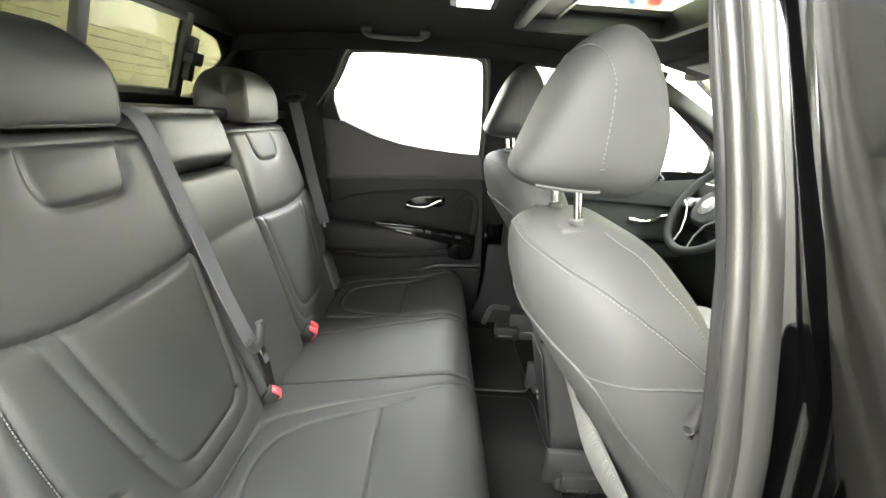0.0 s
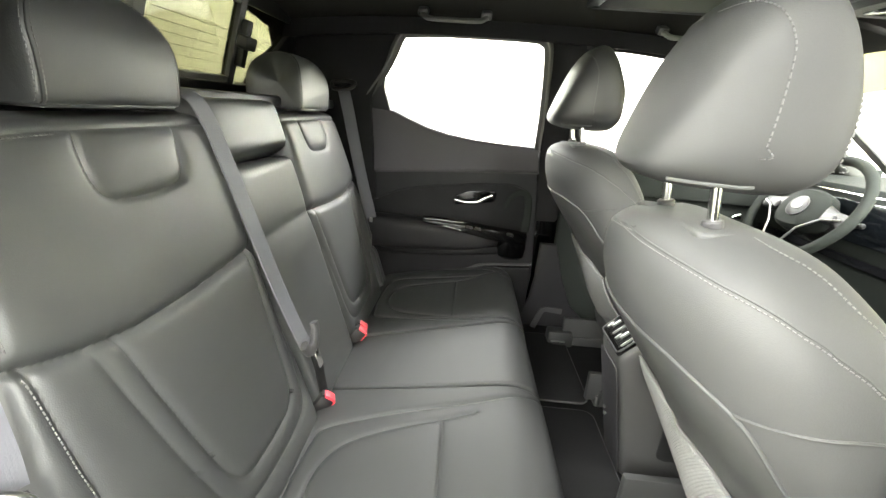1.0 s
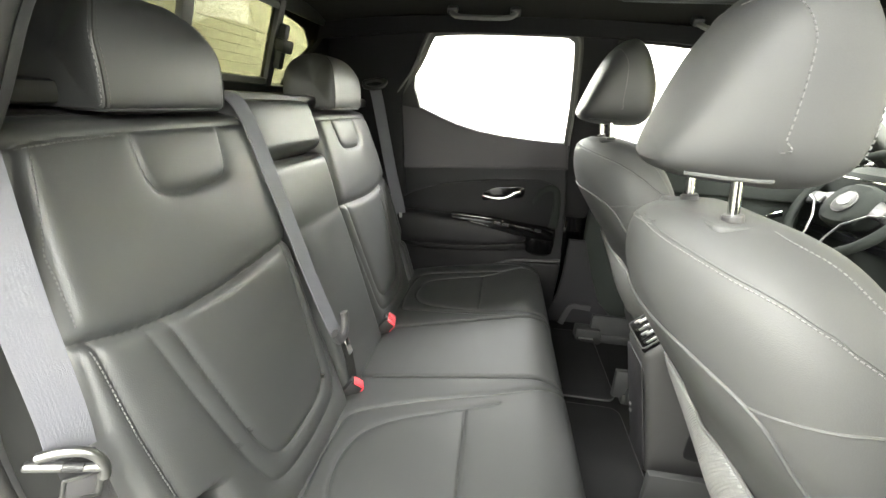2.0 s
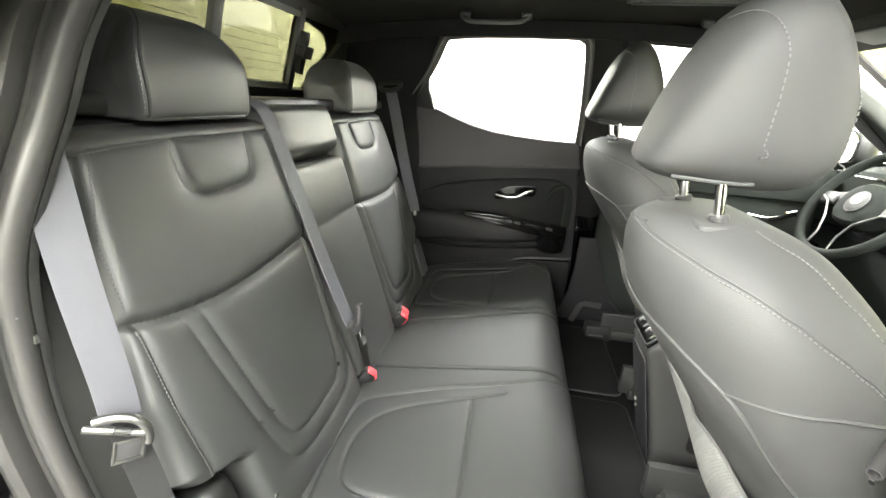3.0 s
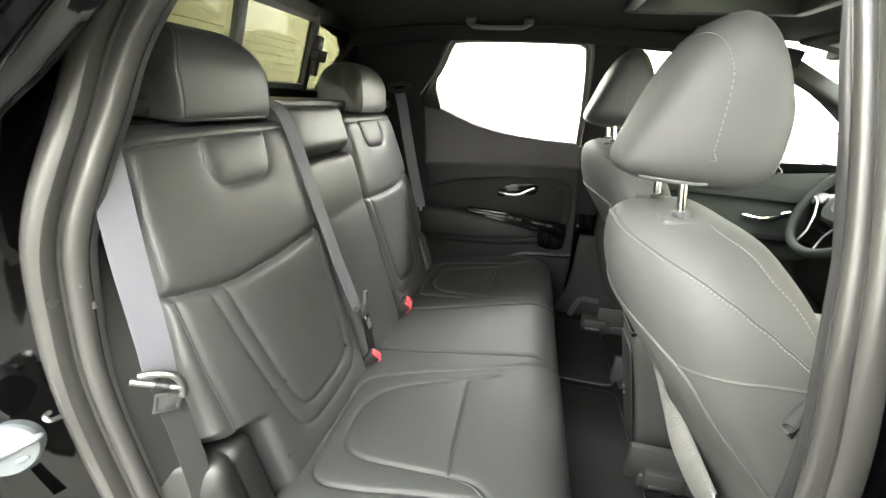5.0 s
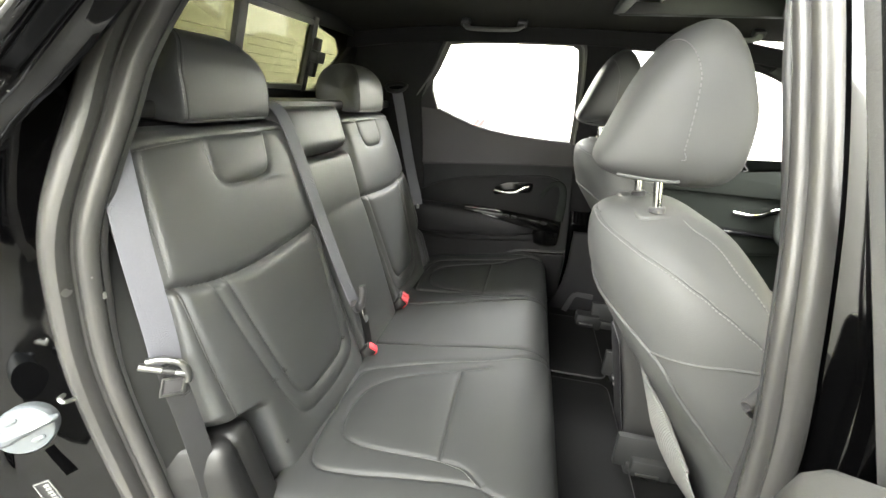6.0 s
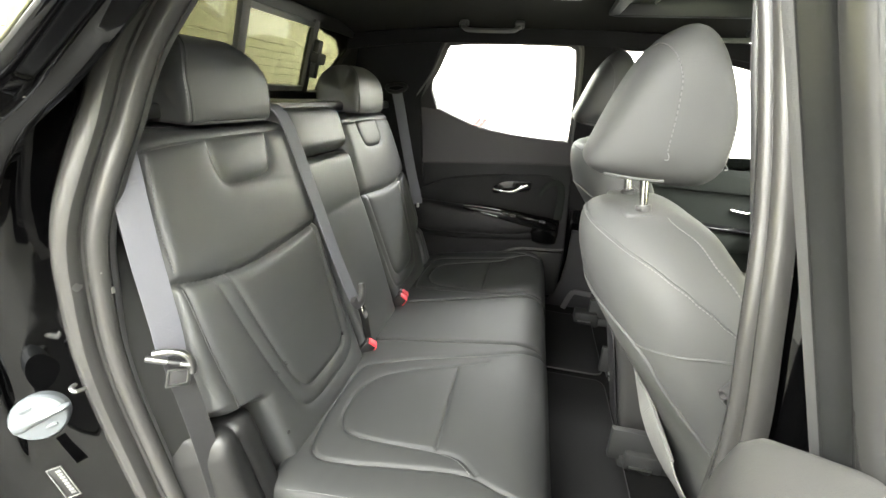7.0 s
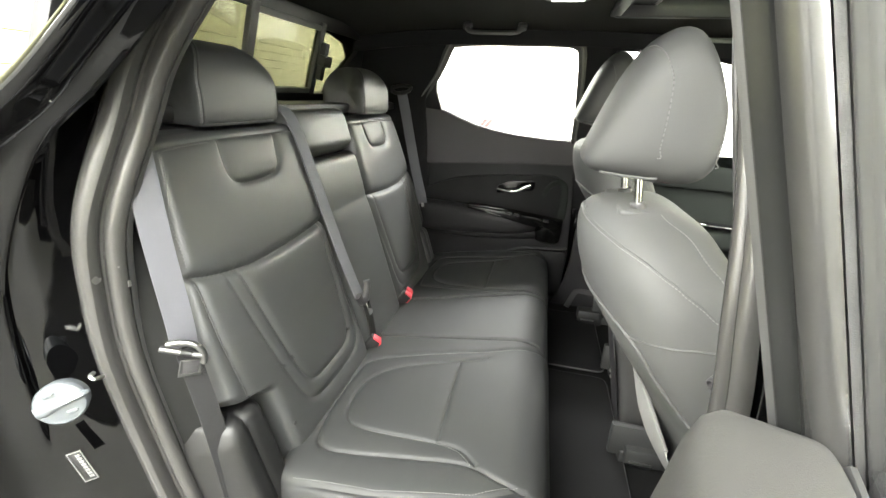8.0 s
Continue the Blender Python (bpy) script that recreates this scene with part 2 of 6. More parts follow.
def circle(r, n=10, sx=1.0, sy=1.0):
    return [(r * sx * math.cos(2 * math.pi * k / n), r * sy * math.sin(2 * math.pi * k / n)) for k in range(n)]


def tube(pts, r, n=8, up=(0.13, 0.21, 0.97)):
    return sweep(circle(r, n), pts, up)


def squircle(hw, hh, n=32, e=3.5):
    out = []
    for k in range(n):
        a = 2 * math.pi * k / n
        c, s = math.cos(a), math.sin(a)
        out.append((hw * math.copysign(abs(c) ** (2 / e), c), hh * math.copysign(abs(s) ** (2 / e), s)))
    return out


def rod(a, b, r, n=12, bevel=0.0):
    a, b = Vector(a), Vector(b)
    m = (b - a).to_track_quat("Z", "Y").to_matrix().to_4x4()
    m.translation = a
    L = (b - a).length
    rings = []
    for z, k in ((0, r - bevel), (bevel, r), (L - bevel, r), (L, r - bevel)):
        rings.append([m @ Vector((k * math.cos(2 * math.pi * j / n), k * math.sin(2 * math.pi * j / n), z)) for j in range(n)])
    return loft(rings)


def round_poly(pts, r, n=5):
    """Round the corners of a 2D polygon."""
    out = []
    for i, p in enumerate(pts):
        a, b, c = Vector(pts[i - 1]), Vector(p), Vector(pts[(i + 1) % len(pts)])
        d1, d2 = (a - b), (c - b)
        k = min(r, 0.45 * d1.length, 0.45 * d2.length)
        p1, p2 = b + d1.normalized() * k, b + d2.normalized() * k
        for j in range(n + 1):
            t = j / n
            q = p1 * (1 - t) ** 2 + b * (2 * t * (1 - t)) + p2 * t * t
            out.append((q.x, q.y))
    return out


def line_distance(A, B, line):
    """Distance of grid points (A, B) from a polyline."""
    best = np.full(A.shape, 9.0)
    for (x0, y0), (x1, y1) in zip(line[:-1], line[1:]):
        dx, dy = x1 - x0, y1 - y0
        L = dx * dx + dy * dy + 1e-12
        t = np.clip(((A - x0) * dx + (B - y0) * dy) / L, 0, 1)
        best = np.minimum(best, np.hypot(A - x0 - t * dx, B - y0 - t * dy))
    return best


class Pad:
    """An upholstered pad: a front sheet over (a, b) with sewn grooves and puffed fields, closed by a back sheet."""

    def __init__(self, left, right, b0, b1, place, thick, grooves=(), nu=70, nv=80, eu=7.0, ev=10.0, puff=0.006, wide=0.03, bolster=0.0, eur=None):
        self.eur = eur or eu
        self.left, self.right, self.b0, self.b1, self.place = left, right, b0, b1, place
        self.bolster = bolster
        grooves = [([(p.x, p.y) for p in spline([(a, b, 0) for a, b in line], 5)], dep, wid) for line, dep, wid in grooves]
        self.thick, self.grooves, self.nu, self.nv, self.eu, self.ev, self.puff, self.wide = thick, grooves, nu, nv, eu, ev, puff, wide

    def depth(self, A, B, U, V):
        edge = np.sqrt(np.clip(1 - np.abs(U) ** np.where(U > 0, self.eur, self.eu), 0, 1)) * np.sqrt(np.clip(1 - np.abs(V) ** self.ev, 0, 1))
        d = self.thick * edge + self.bolster * np.abs(U) ** 3 * edge
        near = np.ones(A.shape)
        for line, dep, wid in self.grooves:
            q = line_distance(A, B, line)
            d = d - dep * np.exp(-(q / wid) ** 1.4)
            near = near * (1 - np.exp(-q / self.wide))
        if self.grooves:
            d = d + self.puff * near * edge
        wrinkle = 0.00015 * np.sin(23 * A + 9 * np.sin(17 * B)) * np.sin(19 * B + 3 * A)
        return d + wrinkle * edge

    def geo(self):
        # crowd the grid lines towards the rims so that the edges roll smoothly
        u = np.sin(np.linspace(-1, 1, self.nu) * math.pi / 2) * 0.35 + np.linspace(-1, 1, self.nu) * 0.65
        v = np.sin(np.linspace(-1, 1, self.nv) * math.pi / 2) * 0.25 + np.linspace(-1, 1, self.nv) * 0.75
        U, V = np.meshgrid(u, v, indexing="ij")
        B = self.b0 + (V + 1) / 2 * (self.b1 - self.b0)
        L, R = self.left(B), self.right(B)
        A = L + (U + 1) / 2 * (R - L)
        front = self.place(A, B, self.depth(A, B, U, V))
        n, m = A.shape
        f = []
        for i in range(n - 1):
            for j in range(m - 1):
                f.append((i * m + j, (i + 1) * m + j, (i + 1) * m + j + 1, i * m + j + 1))
        rim = [i * m for i in range(n)] + [(n - 1) * m + j for j in range(1, m)] + [i * m + m - 1 for i in range(n - 2, -1, -1)] + [j for j in range(m - 2, 0, -1)]
        back = self.place(A, B, np.zeros(A.shape)).reshape(-1, 3)[rim]
        verts = [tuple(p) for p in front.reshape(-1, 3)] + [tuple(p) for p in back]
        o = n * m
        for k in range(len(rim)):
            q = (k + 1) % len(rim)
            f.append((rim[k], o + k, o + q, rim[q]))
        f.append(tuple(o + k for k in range(len(rim))))
        return verts, f

    def on(self, line, lift=0.0, step=0.004):
        """Points of a polyline laid on the front sheet."""
        out = []
        for (x0, y0), (x1, y1) in zip(line[:-1], line[1:]):
            k = max(1, int(math.hypot(x1 - x0, y1 - y0) / step))
            for i in range(k):
                out.append((x0 + (x1 - x0) * i / k, y0 + (y1 - y0) * i / k))
        out.append(line[-1])
        A, B = np.array([p[0] for p in out]), np.array([p[1] for p in out])
        L, R = self.left(B), self.right(B)
        U, V = np.clip(2 * (A - L) / (R - L) - 1, -1, 1), np.clip(2 * (B - self.b0) / (self.b1 - self.b0) - 1, -1, 1)
        return [Vector(p) for p in self.place(A, B, self.depth(A, B, U, V) + lift)]


def stitches(points, long=0.0050, gap=0.0024, r=0.00065):
    """Short thread lengths along a line of points."""
    geos, run, last = [], 0.0, points[0]
    start = points[0]
    on = True
    for p in points[1:]:
        run += (Vector(p) - Vector(last)).length
        if on and run >= long:
            d = (Vector(p) - Vector(start))
            if d.length > 0.001:
                geos.append(sweep(circle(r, 5), [start, (Vector(start) + Vector(p)) / 2, p], (0.31, 0.22, 0.92)))
            on, run = False, 0.0
        elif not on and run >= gap:
            start, on, run = p, True, 0.0
        last = p
    return join(*geos)

# ================================================================ the showroom
ROOM = (-4.5, 6.0, -4.5, 4.2, 3.5)


def slab(name, a, b, mat, label, category):
    c = [(p + q) / 2 for p, q in zip(a, b)]
    s = [abs(q - p) for p, q in zip(a, b)]
    return tagged(solid(name, box(c, s, 0.0), mat), label, category, kind="structure")


slab("floor", (-4.6, -4.6, -0.1), (6.1, 4.3, 0.0), FLOOR_GREY, "grey sealed concrete showroom floor under the car", "floor")
slab("wall_north", (-4.6, 4.2, 0), (6.1, 4.35, 3.5), WALL_WHITE, "bright white showroom wall beyond the car", "wall")
slab("wall_south", (-4.6, -4.65, 0), (6.1, -4.5, 3.5), WALL_GREY, "pale grey showroom wall beside the open door", "wall")
slab("wall_east", (6.0, -4.5, 0), (6.15, 4.2, 3.5), WALL_BEIGE, "beige showroom wall ahead of the car", "wall")
slab("wall_west", (-4.65, -4.5, 0), (-4.5, 4.2, 3.5), WALL_BEIGE, "beige showroom wall behind the car", "wall")
slab("ceiling", (-4.6, -4.6, 3.5), (6.1, 4.3, 3.6), WALL_BEIGE, "beige showroom ceiling over the car", "ceiling")

# printed marks on the far wall: a blue ring with a red stroke high up, two small red strokes lower down
sign = thing("wall_sign", "blue ring and red stroke printed on the white wall", "wall sign", at=(2.6, 4.19, 2.7))
part("ring", sweep([(-0.035, -0.004), (0.035, -0.004), (0.035, 0.004), (-0.035, 0.004)], [(2.37 + 0.17 * math.cos(2 * math.pi * k / 36), 4.19, 2.77 + 0.14 * math.sin(2 * math.pi * k / 36)) for k in range(37)], (0, -1, 0)), BLUE_PRINT, sign, "blue ring")
part("stroke", sweep([(-0.06, -0.004), (0.06, -0.004), (0.06, 0.004), (-0.06, 0.004)], [(2.60, 4.19, 2.60), (2.72, 4.19, 2.70), (2.84, 4.19, 2.86)], (0, -1, 0)), RED_PRINT, sign, "red stroke")
mark = thing("wall_mark", "two slanted red strokes printed on the white wall", "wall sign", at=(-0.2, 4.19, 1.13))
for dx in (0.0, 0.07):
    part("stroke", sweep([(-0.022, -0.004), (0.022, -0.004), (0.022, 0.004), (-0.022, 0.004)], [(-0.25 + dx, 4.19, 1.07), (-0.17 + dx, 4.19, 1.17)], (0, -1, 0)), RED_PRINT, mark)

# sectional garage door behind the pickup
gd = thing("garage_door", "beige sectional garage door with ribbed panels", "garage door", at=(-4.4, 0, 0))
for k in range(11):
    part("panel", box((-4.42, 0.3, 0.16 + 0.3 * k), (0.05, 6.0, 0.292), 0.006), GARAGE_BEIGE, gd)

# ================================================================ the car's shell
FWD = Matrix(((1, 0, 0, 0), (0, 0, -1, 0), (0, 1, 0, 0), (0, 0, 0, 1)))


def facing(y):
    """Local xy to world xz, local z towards the near side, at the given y."""
    m = FWD.copy()
    m.translation = (0, y, 0)
    return m


def lean_far(y, z0, slope):
    """As facing(), but leaning inwards above z0."""
    m = Matrix(((1, 0, 0, 0), (0, -slope, -1, y + slope * z0), (0, 1, -slope, 0), (0, 0, 0, 1)))
    return m


# floor pan with its tunnel
prof = [(-0.74, 0.47), (-0.17, 0.47), (0.20, 0.47), (0.78, 0.47)]
rings = [[(x, y, z) for y, z in prof] + [(x, y, z - 0.03) for y, z in reversed(prof)] for x in (-0.30, 0.5, 1.2, 2.1)]
tagged(solid("floor", loft(rings), CARPET, angle=25), "black carpeted car floor and low sills", "car floor", kind="structure")

# headliner with the sunroof opening
SR = (0.72, 1.16, -0.36, 0.40)


def roof_z(x, y):
    q = abs(y - 0.02) / 0.66
    return 1.705 - 0.055 * q ** 3 - 0.05 * max(0.0, (0.1 - x) / 0.4) ** 2 - 0.06 * max(0.0, (x - 1.1) / 0.6) ** 2


xs = sorted(list(np.linspace(-0.34, 1.42, 26)) + [SR[0], SR[1]])
ys = sorted(list(np.linspace(-0.62, 0.66, 22)) + [SR[2], SR[3]])
v, f, idx = [], [], {}


def vid(i, j, k):
    if (i, j, k) not in idx:
        idx[(i, j, k)] = len(v)
        v.append((xs[i], ys[j], roof_z(xs[i], ys[j]) + 0.02 * k))
    return idx[(i, j, k)]


solid_cell = {(i, j) for i in range(len(xs) - 1) for j in range(len(ys) - 1)
              if not (SR[0] < (xs[i] + xs[i + 1]) / 2 < SR[1] and SR[2] < (ys[j] + ys[j + 1]) / 2 < SR[3])}
for i, j in solid_cell:
    f.append((vid(i, j, 0), vid(i, j + 1, 0), vid(i + 1, j + 1, 0), vid(i + 1, j, 0)))
    f.append((vid(i, j, 1), vid(i + 1, j, 1), vid(i + 1, j + 1, 1), vid(i, j + 1, 1)))
    for (a, b), (c, d), nb in (((i, j), (i + 1, j), (i, j - 1)), ((i, j + 1), (i + 1, j + 1), (i, j + 1)), ((i, j), (i, j + 1), (i - 1, j)), ((i + 1, j), (i + 1, j + 1), (i + 1, j))):
        if nb not in solid_cell:
            f.append((vid(a, b, 0), vid(c, d, 0), vid(c, d, 1), vid(a, b, 1)))
tagged(solid("ceiling_headliner", (v, f), FABRIC_ROOF, angle=50), "dark fabric headliner of the car", "headliner", kind="structure")

# outer roof skin
rings = [[(x, y, roof_z(x, y) + 0.055) for y in np.linspace(-0.66 + max(0.0, 0.1 - x) * 0.3, 0.70, 14)] + [(x, y, roof_z(x, y) + 0.03) for y in np.linspace(0.70, -0.66 + max(0.0, 0.1 - x) * 0.3, 14)] for x in np.linspace(-0.36, 0.66, 8)]
tagged(solid("roof_panel", loft(rings), PAINT), "glossy black painted car roof skin", "roof", kind="structure")
rings = [[(x, y, roof_z(x, y) + 0.055) for y in np.linspace(-0.66, 0.70, 14)] + [(x, y, roof_z(x, y) + 0.03) for y in np.linspace(0.70, -0.66, 14)] for x in np.linspace(1.22, 1.44, 4)]
tagged(solid("roof_panel", loft(rings), PAINT), "glossy black painted car roof skin", "roof", kind="structure")

# sunroof: frame, glass
sunroof = thing("sunroof", "sunroof with black frame and dark tinted glass", "sunroof", at=(0.94, 0.02, 1.70))
for c, s in (((SR[0] - 0.012, 0.02, 1.716), (0.034, 0.80, 0.070)), ((SR[1] + 0.012, 0.02, 1.716), (0.034, 0.80, 0.076)),
             ((0.94, SR[2] - 0.012, 1.716), (0.47, 0.03, 0.074)), ((0.94, SR[3] + 0.012, 1.716), (0.47, 0.03, 0.074))):
    part("frame", box(c, s, 0.006), PLASTIC_DARK, sunroof)
part("blind", box((0.77, 0.02, 1.715), (0.10, 0.74, 0.008), 0.003), PLASTIC_DARK, sunroof, "half drawn black blind")
part("trim_strip", box((0.815, 0.02, 1.712), (0.008, 0.70, 0.012), 0.003), STEEL, sunroof, "thin bright metal strip")
part("glass", box((0.94, 0.02, 1.757), (0.56, 0.86, 0.006), 0.002), GLASS_ROOF, sunroof)
part("inner_lip", box((0.94, SR[3] - 0.018, 1.741), (0.47, 0.05, 0.018), 0.004), PLASTIC_DARK, sunroof)

# far roof rail above the doors
rail = [(-0.33, 0.63, 1.60), (0.0, 0.645, 1.635), (0.4, 0.65, 1.645), (0.8, 0.65, 1.64), (1.10, 0.645, 1.62), (1.30, 0.645, 1.59)]
tagged(solid("trim_roof_rail", sweep([(-0.05, -0.02), (0.05, -0.03), (0.055, 0.02), (0.0, 0.035), (-0.05, 0.03)], spline(rail, 5)), PILLAR), "dark fabric trim along the roof edge", "trim", kind="structure")

# far rear quarter trim
quarter = round_poly([(-0.36, 1.64), (0.125, 1.64), (0.0, 1.40), (0.02, 0.50), (-0.36, 0.50)], 0.02)
tagged(solid("wall_quarter_trim", plate(quarter, lean_far(0.735, 1.30, 0.22), 0.02, 0.006), PILLAR), "dark fabric trim panel of the rear quarter", "trim", kind="structure")

# far centre pillar
pil = [(0.70, 0.48), (0.82, 0.48), (0.80, 1.2), (0.76, 1.66), (0.64, 1.66), (0.68, 1.2)]
tagged(solid("wall_centre_pillar", plate(round_poly(pil, 0.02), lean_far(0.80, 1.2, 0.30), 0.035, 0.012), PILLAR), "dark trim of the centre pillar", "trim", kind="structure")

# back wall of the cab below and round the rear window
RWX, RWZ, RWS = -0.30, 1.53, 0.30


def rear(y, z, d=0.0):
    """A place on the leaning rear window plane; d: towards the cabin."""
    return (RWX + RWS * (z - RWZ) + d, y, z)


def rear_plate(poly, d, thick, bevel=0.003):
    m = Matrix(((0, RWS, 1, RWX - RWS * RWZ + d), (1, 0, 0, 0), (0, 1, -RWS, 0), (0, 0, 0, 1)))
    return plate(poly, m, thick, bevel)


tagged(solid("wall_cab_back", join(rear_plate([(-0.74, 0.48), (0.76, 0.48), (0.76, 1.395), (-0.74, 1.395)], -0.05, 0.03)), PILLAR), "dark trim behind the rear seat", "trim", kind="structure")
tagged(solid("trim_parcel_ledge", box((-0.24, 0.0, 1.365), (0.20, 1.40, 0.03), 0.01), PLASTIC_DARK), "black ledge behind the rear backrest", "trim", kind="structure")
tagged(solid("trim_far_sill", sweep([(-0.09, -0.05), (0.06, -0.05), (0.07, 0.06), (0.05, 0.085), (-0.02, 0.09), (-0.09, 0.02)], [(-0.3, 0.82, 0.385), (0.5, 0.82, 0.385), (2.2, 0.82, 0.385)]), PLASTIC_DARK), "dark plastic door sill trim", "sill", kind="structure")
tagged(solid("wall_far_sill", box((0.9, 0.88, 0.42), (2.5, 0.09, 0.22), 0.02), PAINT), "black painted outer sill", "sill", kind="structure")
tagged(solid("wall_far_pillar", box((0.77, 0.865, 0.83), (0.20, 0.05, 0.86), 0.01), PAINT), "black outer centre pillar", "car body", kind="structure")
kick = [(0.655, 0.46), (0.686, 0.537), (0.714, 0.596), (0.727, 0.694), (0.732, 0.86), (0.80, 0.86), (0.85, 0.70), (0.90, 0.58), (1.02, 0.46)]
tagged(solid("trim_far_kick", plate(kick, facing(0.776), 0.020, 0.006, 3), DOOR_MID), "grey plastic foot trim of the centre pillar", "trim", kind="structure")
brk = thing("seat_bracket", "bent dark steel bracket beside the driver's seat", "bracket", at=(0.78, 0.70, 0.47))
part("strap", sweep([(-0.012, -0.003), (0.012, -0.003), (0.012, 0.003), (-0.012, 0.003)], [(0.742, 0.72, 0.478), (0.765, 0.72, 0.548), (0.775, 0.72, 0.566), (0.79, 0.72, 0.572), (0.86, 0.72, 0.566)], (0, -1, 0)), GREY_TRIM, brk)
part("block", box((0.845, 0.60, 0.50), (0.085, 0.05, 0.055), 0.01), PLASTIC_DARK, brk)
part("bright_edge", box((0.850, 0.574, 0.515), (0.045, 0.003, 0.004), 0.001), STEEL, brk)

# ---------------------------------------------------------------- rear window
rear_window = thing("rear_window", "sliding rear cab window with black frame and defroster lines", "window", at=rear(0.05, 1.40))
RW = (-0.535, 0.60, 1.405, 1.635)
for poly in ([(RW[0], RW[2] - 0.02), (RW[1], RW[2] - 0.02), (RW[1], RW[2] + 0.008), (RW[0], RW[2] + 0.008)],
             [(RW[0], RW[3] - 0.012), (RW[1], RW[3] - 0.012), (RW[1], RW[3] + 0.03), (RW[0], RW[3] + 0.03)],
             [(RW[0] - 0.07, RW[2] - 0.02), (RW[0], RW[2] - 0.02), (RW[0], RW[3] + 0.03), (RW[0] - 0.012, RW[3] + 0.03)],
             [(0.40, RW[2] - 0.02), (RW[1] + 0.14, RW[2] - 0.02), (RW[1] + 0.14, RW[3] + 0.03), (0.625, RW[3] + 0.03), (0.61, 1.60), (0.42, RW[2] + 0.02)]):
    part("window_frame", rear_plate(poly, -0.012, 0.03), PLASTIC_DARK, rear_window)
for y0, y1, d in ((RW[0], -0.07, 0.0), (-0.09, 0.29, 0.012), (0.27, RW[1], 0.0)):
    part("pane", rear_plate([(y0, RW[2]), (y1, RW[2]), (y1, RW[3]), (y0, RW[3])], d, 0.004, 0.0), GLASS_REAR, rear_window)
for y0, y1, d in ((-0.100, -0.068, 0.012), (0.262, 0.292, 0.012)):
    part("divider", rear_plate([(y0, RW[2]), (y1, RW[2]), (y1, RW[3]), (y0, RW[3])], d, 0.016), GREY_TRIM, rear_window)
part("slider_rim", rear_plate([(-0.08, RW[3] - 0.026), (0.27, RW[3] - 0.026), (0.27, RW[3] - 0.010), (-0.08, RW[3] - 0.010)], 0.012, 0.014), PALE_TRIM, rear_window)
part("slider_rim", rear_plate([(-0.08, RW[2] + 0.004), (0.27, RW[2] + 0.004), (0.27, RW[2] + 0.020), (-0.08, RW[2] + 0.020)], 0.012, 0.014), PALE_TRIM, rear_window)
latch = part("latch", join(rear_plate(round_poly([(0.277, 1.455), (0.303, 1.455), (0.303, 1.575), (0.277, 1.575)], 0.008), 0.026, 0.022), rear_plate(round_poly([(0.262, 1.50), (0.318, 1.50), (0.318, 1.535), (0.262, 1.535)], 0.01), 0.034, 0.026)), PLASTIC_DARK, rear_window, "black sliding latch")
for k in range(6):
    z = 1.432 + 0.021 * k
    for y0, y1, d in ((-0.525, -0.11, 0.004), (0.30, 0.42 + 0.95 * (z - 1.42), 0.004), (-0.06, 0.255, 0.014)):
        part("defroster_wire", tube([rear(y0, z, d), rear(y1, z, d)], 0.0005, 4), GREY_TRIM, rear_window)

# ---------------------------------------------------------------- near door opening
# centre line of the weather seal, from the rear roof corner down the rear edge, along the sill and up the centre pillar
SEAL = [(0.62, -0.648, 1.62), (0.38, -0.64, 1.645), (0.21, -0.642, 1.635), (0.11, -0.652, 1.585), (0.045, -0.661, 1.519), (-0.006, -0.674, 1.446), (-0.039, -0.688, 1.367),
        (-0.061, -0.709, 1.298), (-0.079, -0.723, 1.241), (-0.094, -0.728, 1.184), (-0.106, -0.728, 1.103), (-0.112, -0.728, 1.019), (-0.104, -0.728, 0.929), (-0.081, -0.728, 0.808),
        (-0.055, -0.728, 0.691), (-0.014, -0.728, 0.575), (0.075, -0.752, 0.53), (0.17, -0.752, 0.495), (0.4, -0.752, 0.49), (0.62, -0.752, 0.495), (0.727, -0.752, 0.54),
        (0.755, -0.765, 0.7), (0.757, -0.768, 0.9), (0.750, -0.765, 1.1), (0.737, -0.755, 1.22), (0.729, -0.725, 1.34), (0.71, -0.69, 1.47), (0.688, -0.66, 1.58),
        (0.62, -0.648, 1.62)]
SEAL_MID = Vector((0.34, -0.70, 1.05))


def outward(p):
    """The way the seal faces at p: out of the opening and towards its middle."""
    inward = Vector((SEAL_MID.x - p.x, 0, SEAL_MID.z - p.z)).normalized()
    k = 0.9 if p.x > 0.6 else 0.6
    return (Vector((0, -1, -0.25)).normalized() * (1 - 0.75 * k) + inward * k).normalized()


seal_line = spline(SEAL[:-1], 6)
seal = thing("door_seal", "grey double-lobed rubber weather seal round the door opening", "weather seal", at=(0.3, -0.752, 0.47))
bulb = [(-0.042, -0.012), (-0.042, 0.0), (-0.038, 0.010), (-0.030, 0.016), (-0.020, 0.017), (-0.012, 0.013), (-0.007, 0.005), (-0.004, -0.001), (0.0, 0.0), (0.004, 0.008), (0.010, 0.016), (0.019, 0.021), (0.029, 0.019), (0.037, 0.011), (0.042, 0.0), (0.042, -0.012)]


def seal_size(t):
    return 0.76 - 0.26 * min(1.0, max(0.0, (t - 0.55) / 0.15))


part("bulb", sweep(bulb, seal_line, outward, scale=seal_size), RUBBER, seal)
part("lip", sweep([(-0.052, -0.014), (-0.050, -0.004), (-0.042, 0.003), (-0.040, -0.014)], seal_line, outward, scale=seal_size), RUBBER_DARK, seal)


def seal_at(z):
    """x and y of the rear seal at height z."""
    col = list(reversed(spline(SEAL[2:17], 6)))
    zs = [p.z for p in col]
    return float(np.interp(z, zs, [p.x for p in col])), float(np.interp(z, zs, [p.y for p in col]))


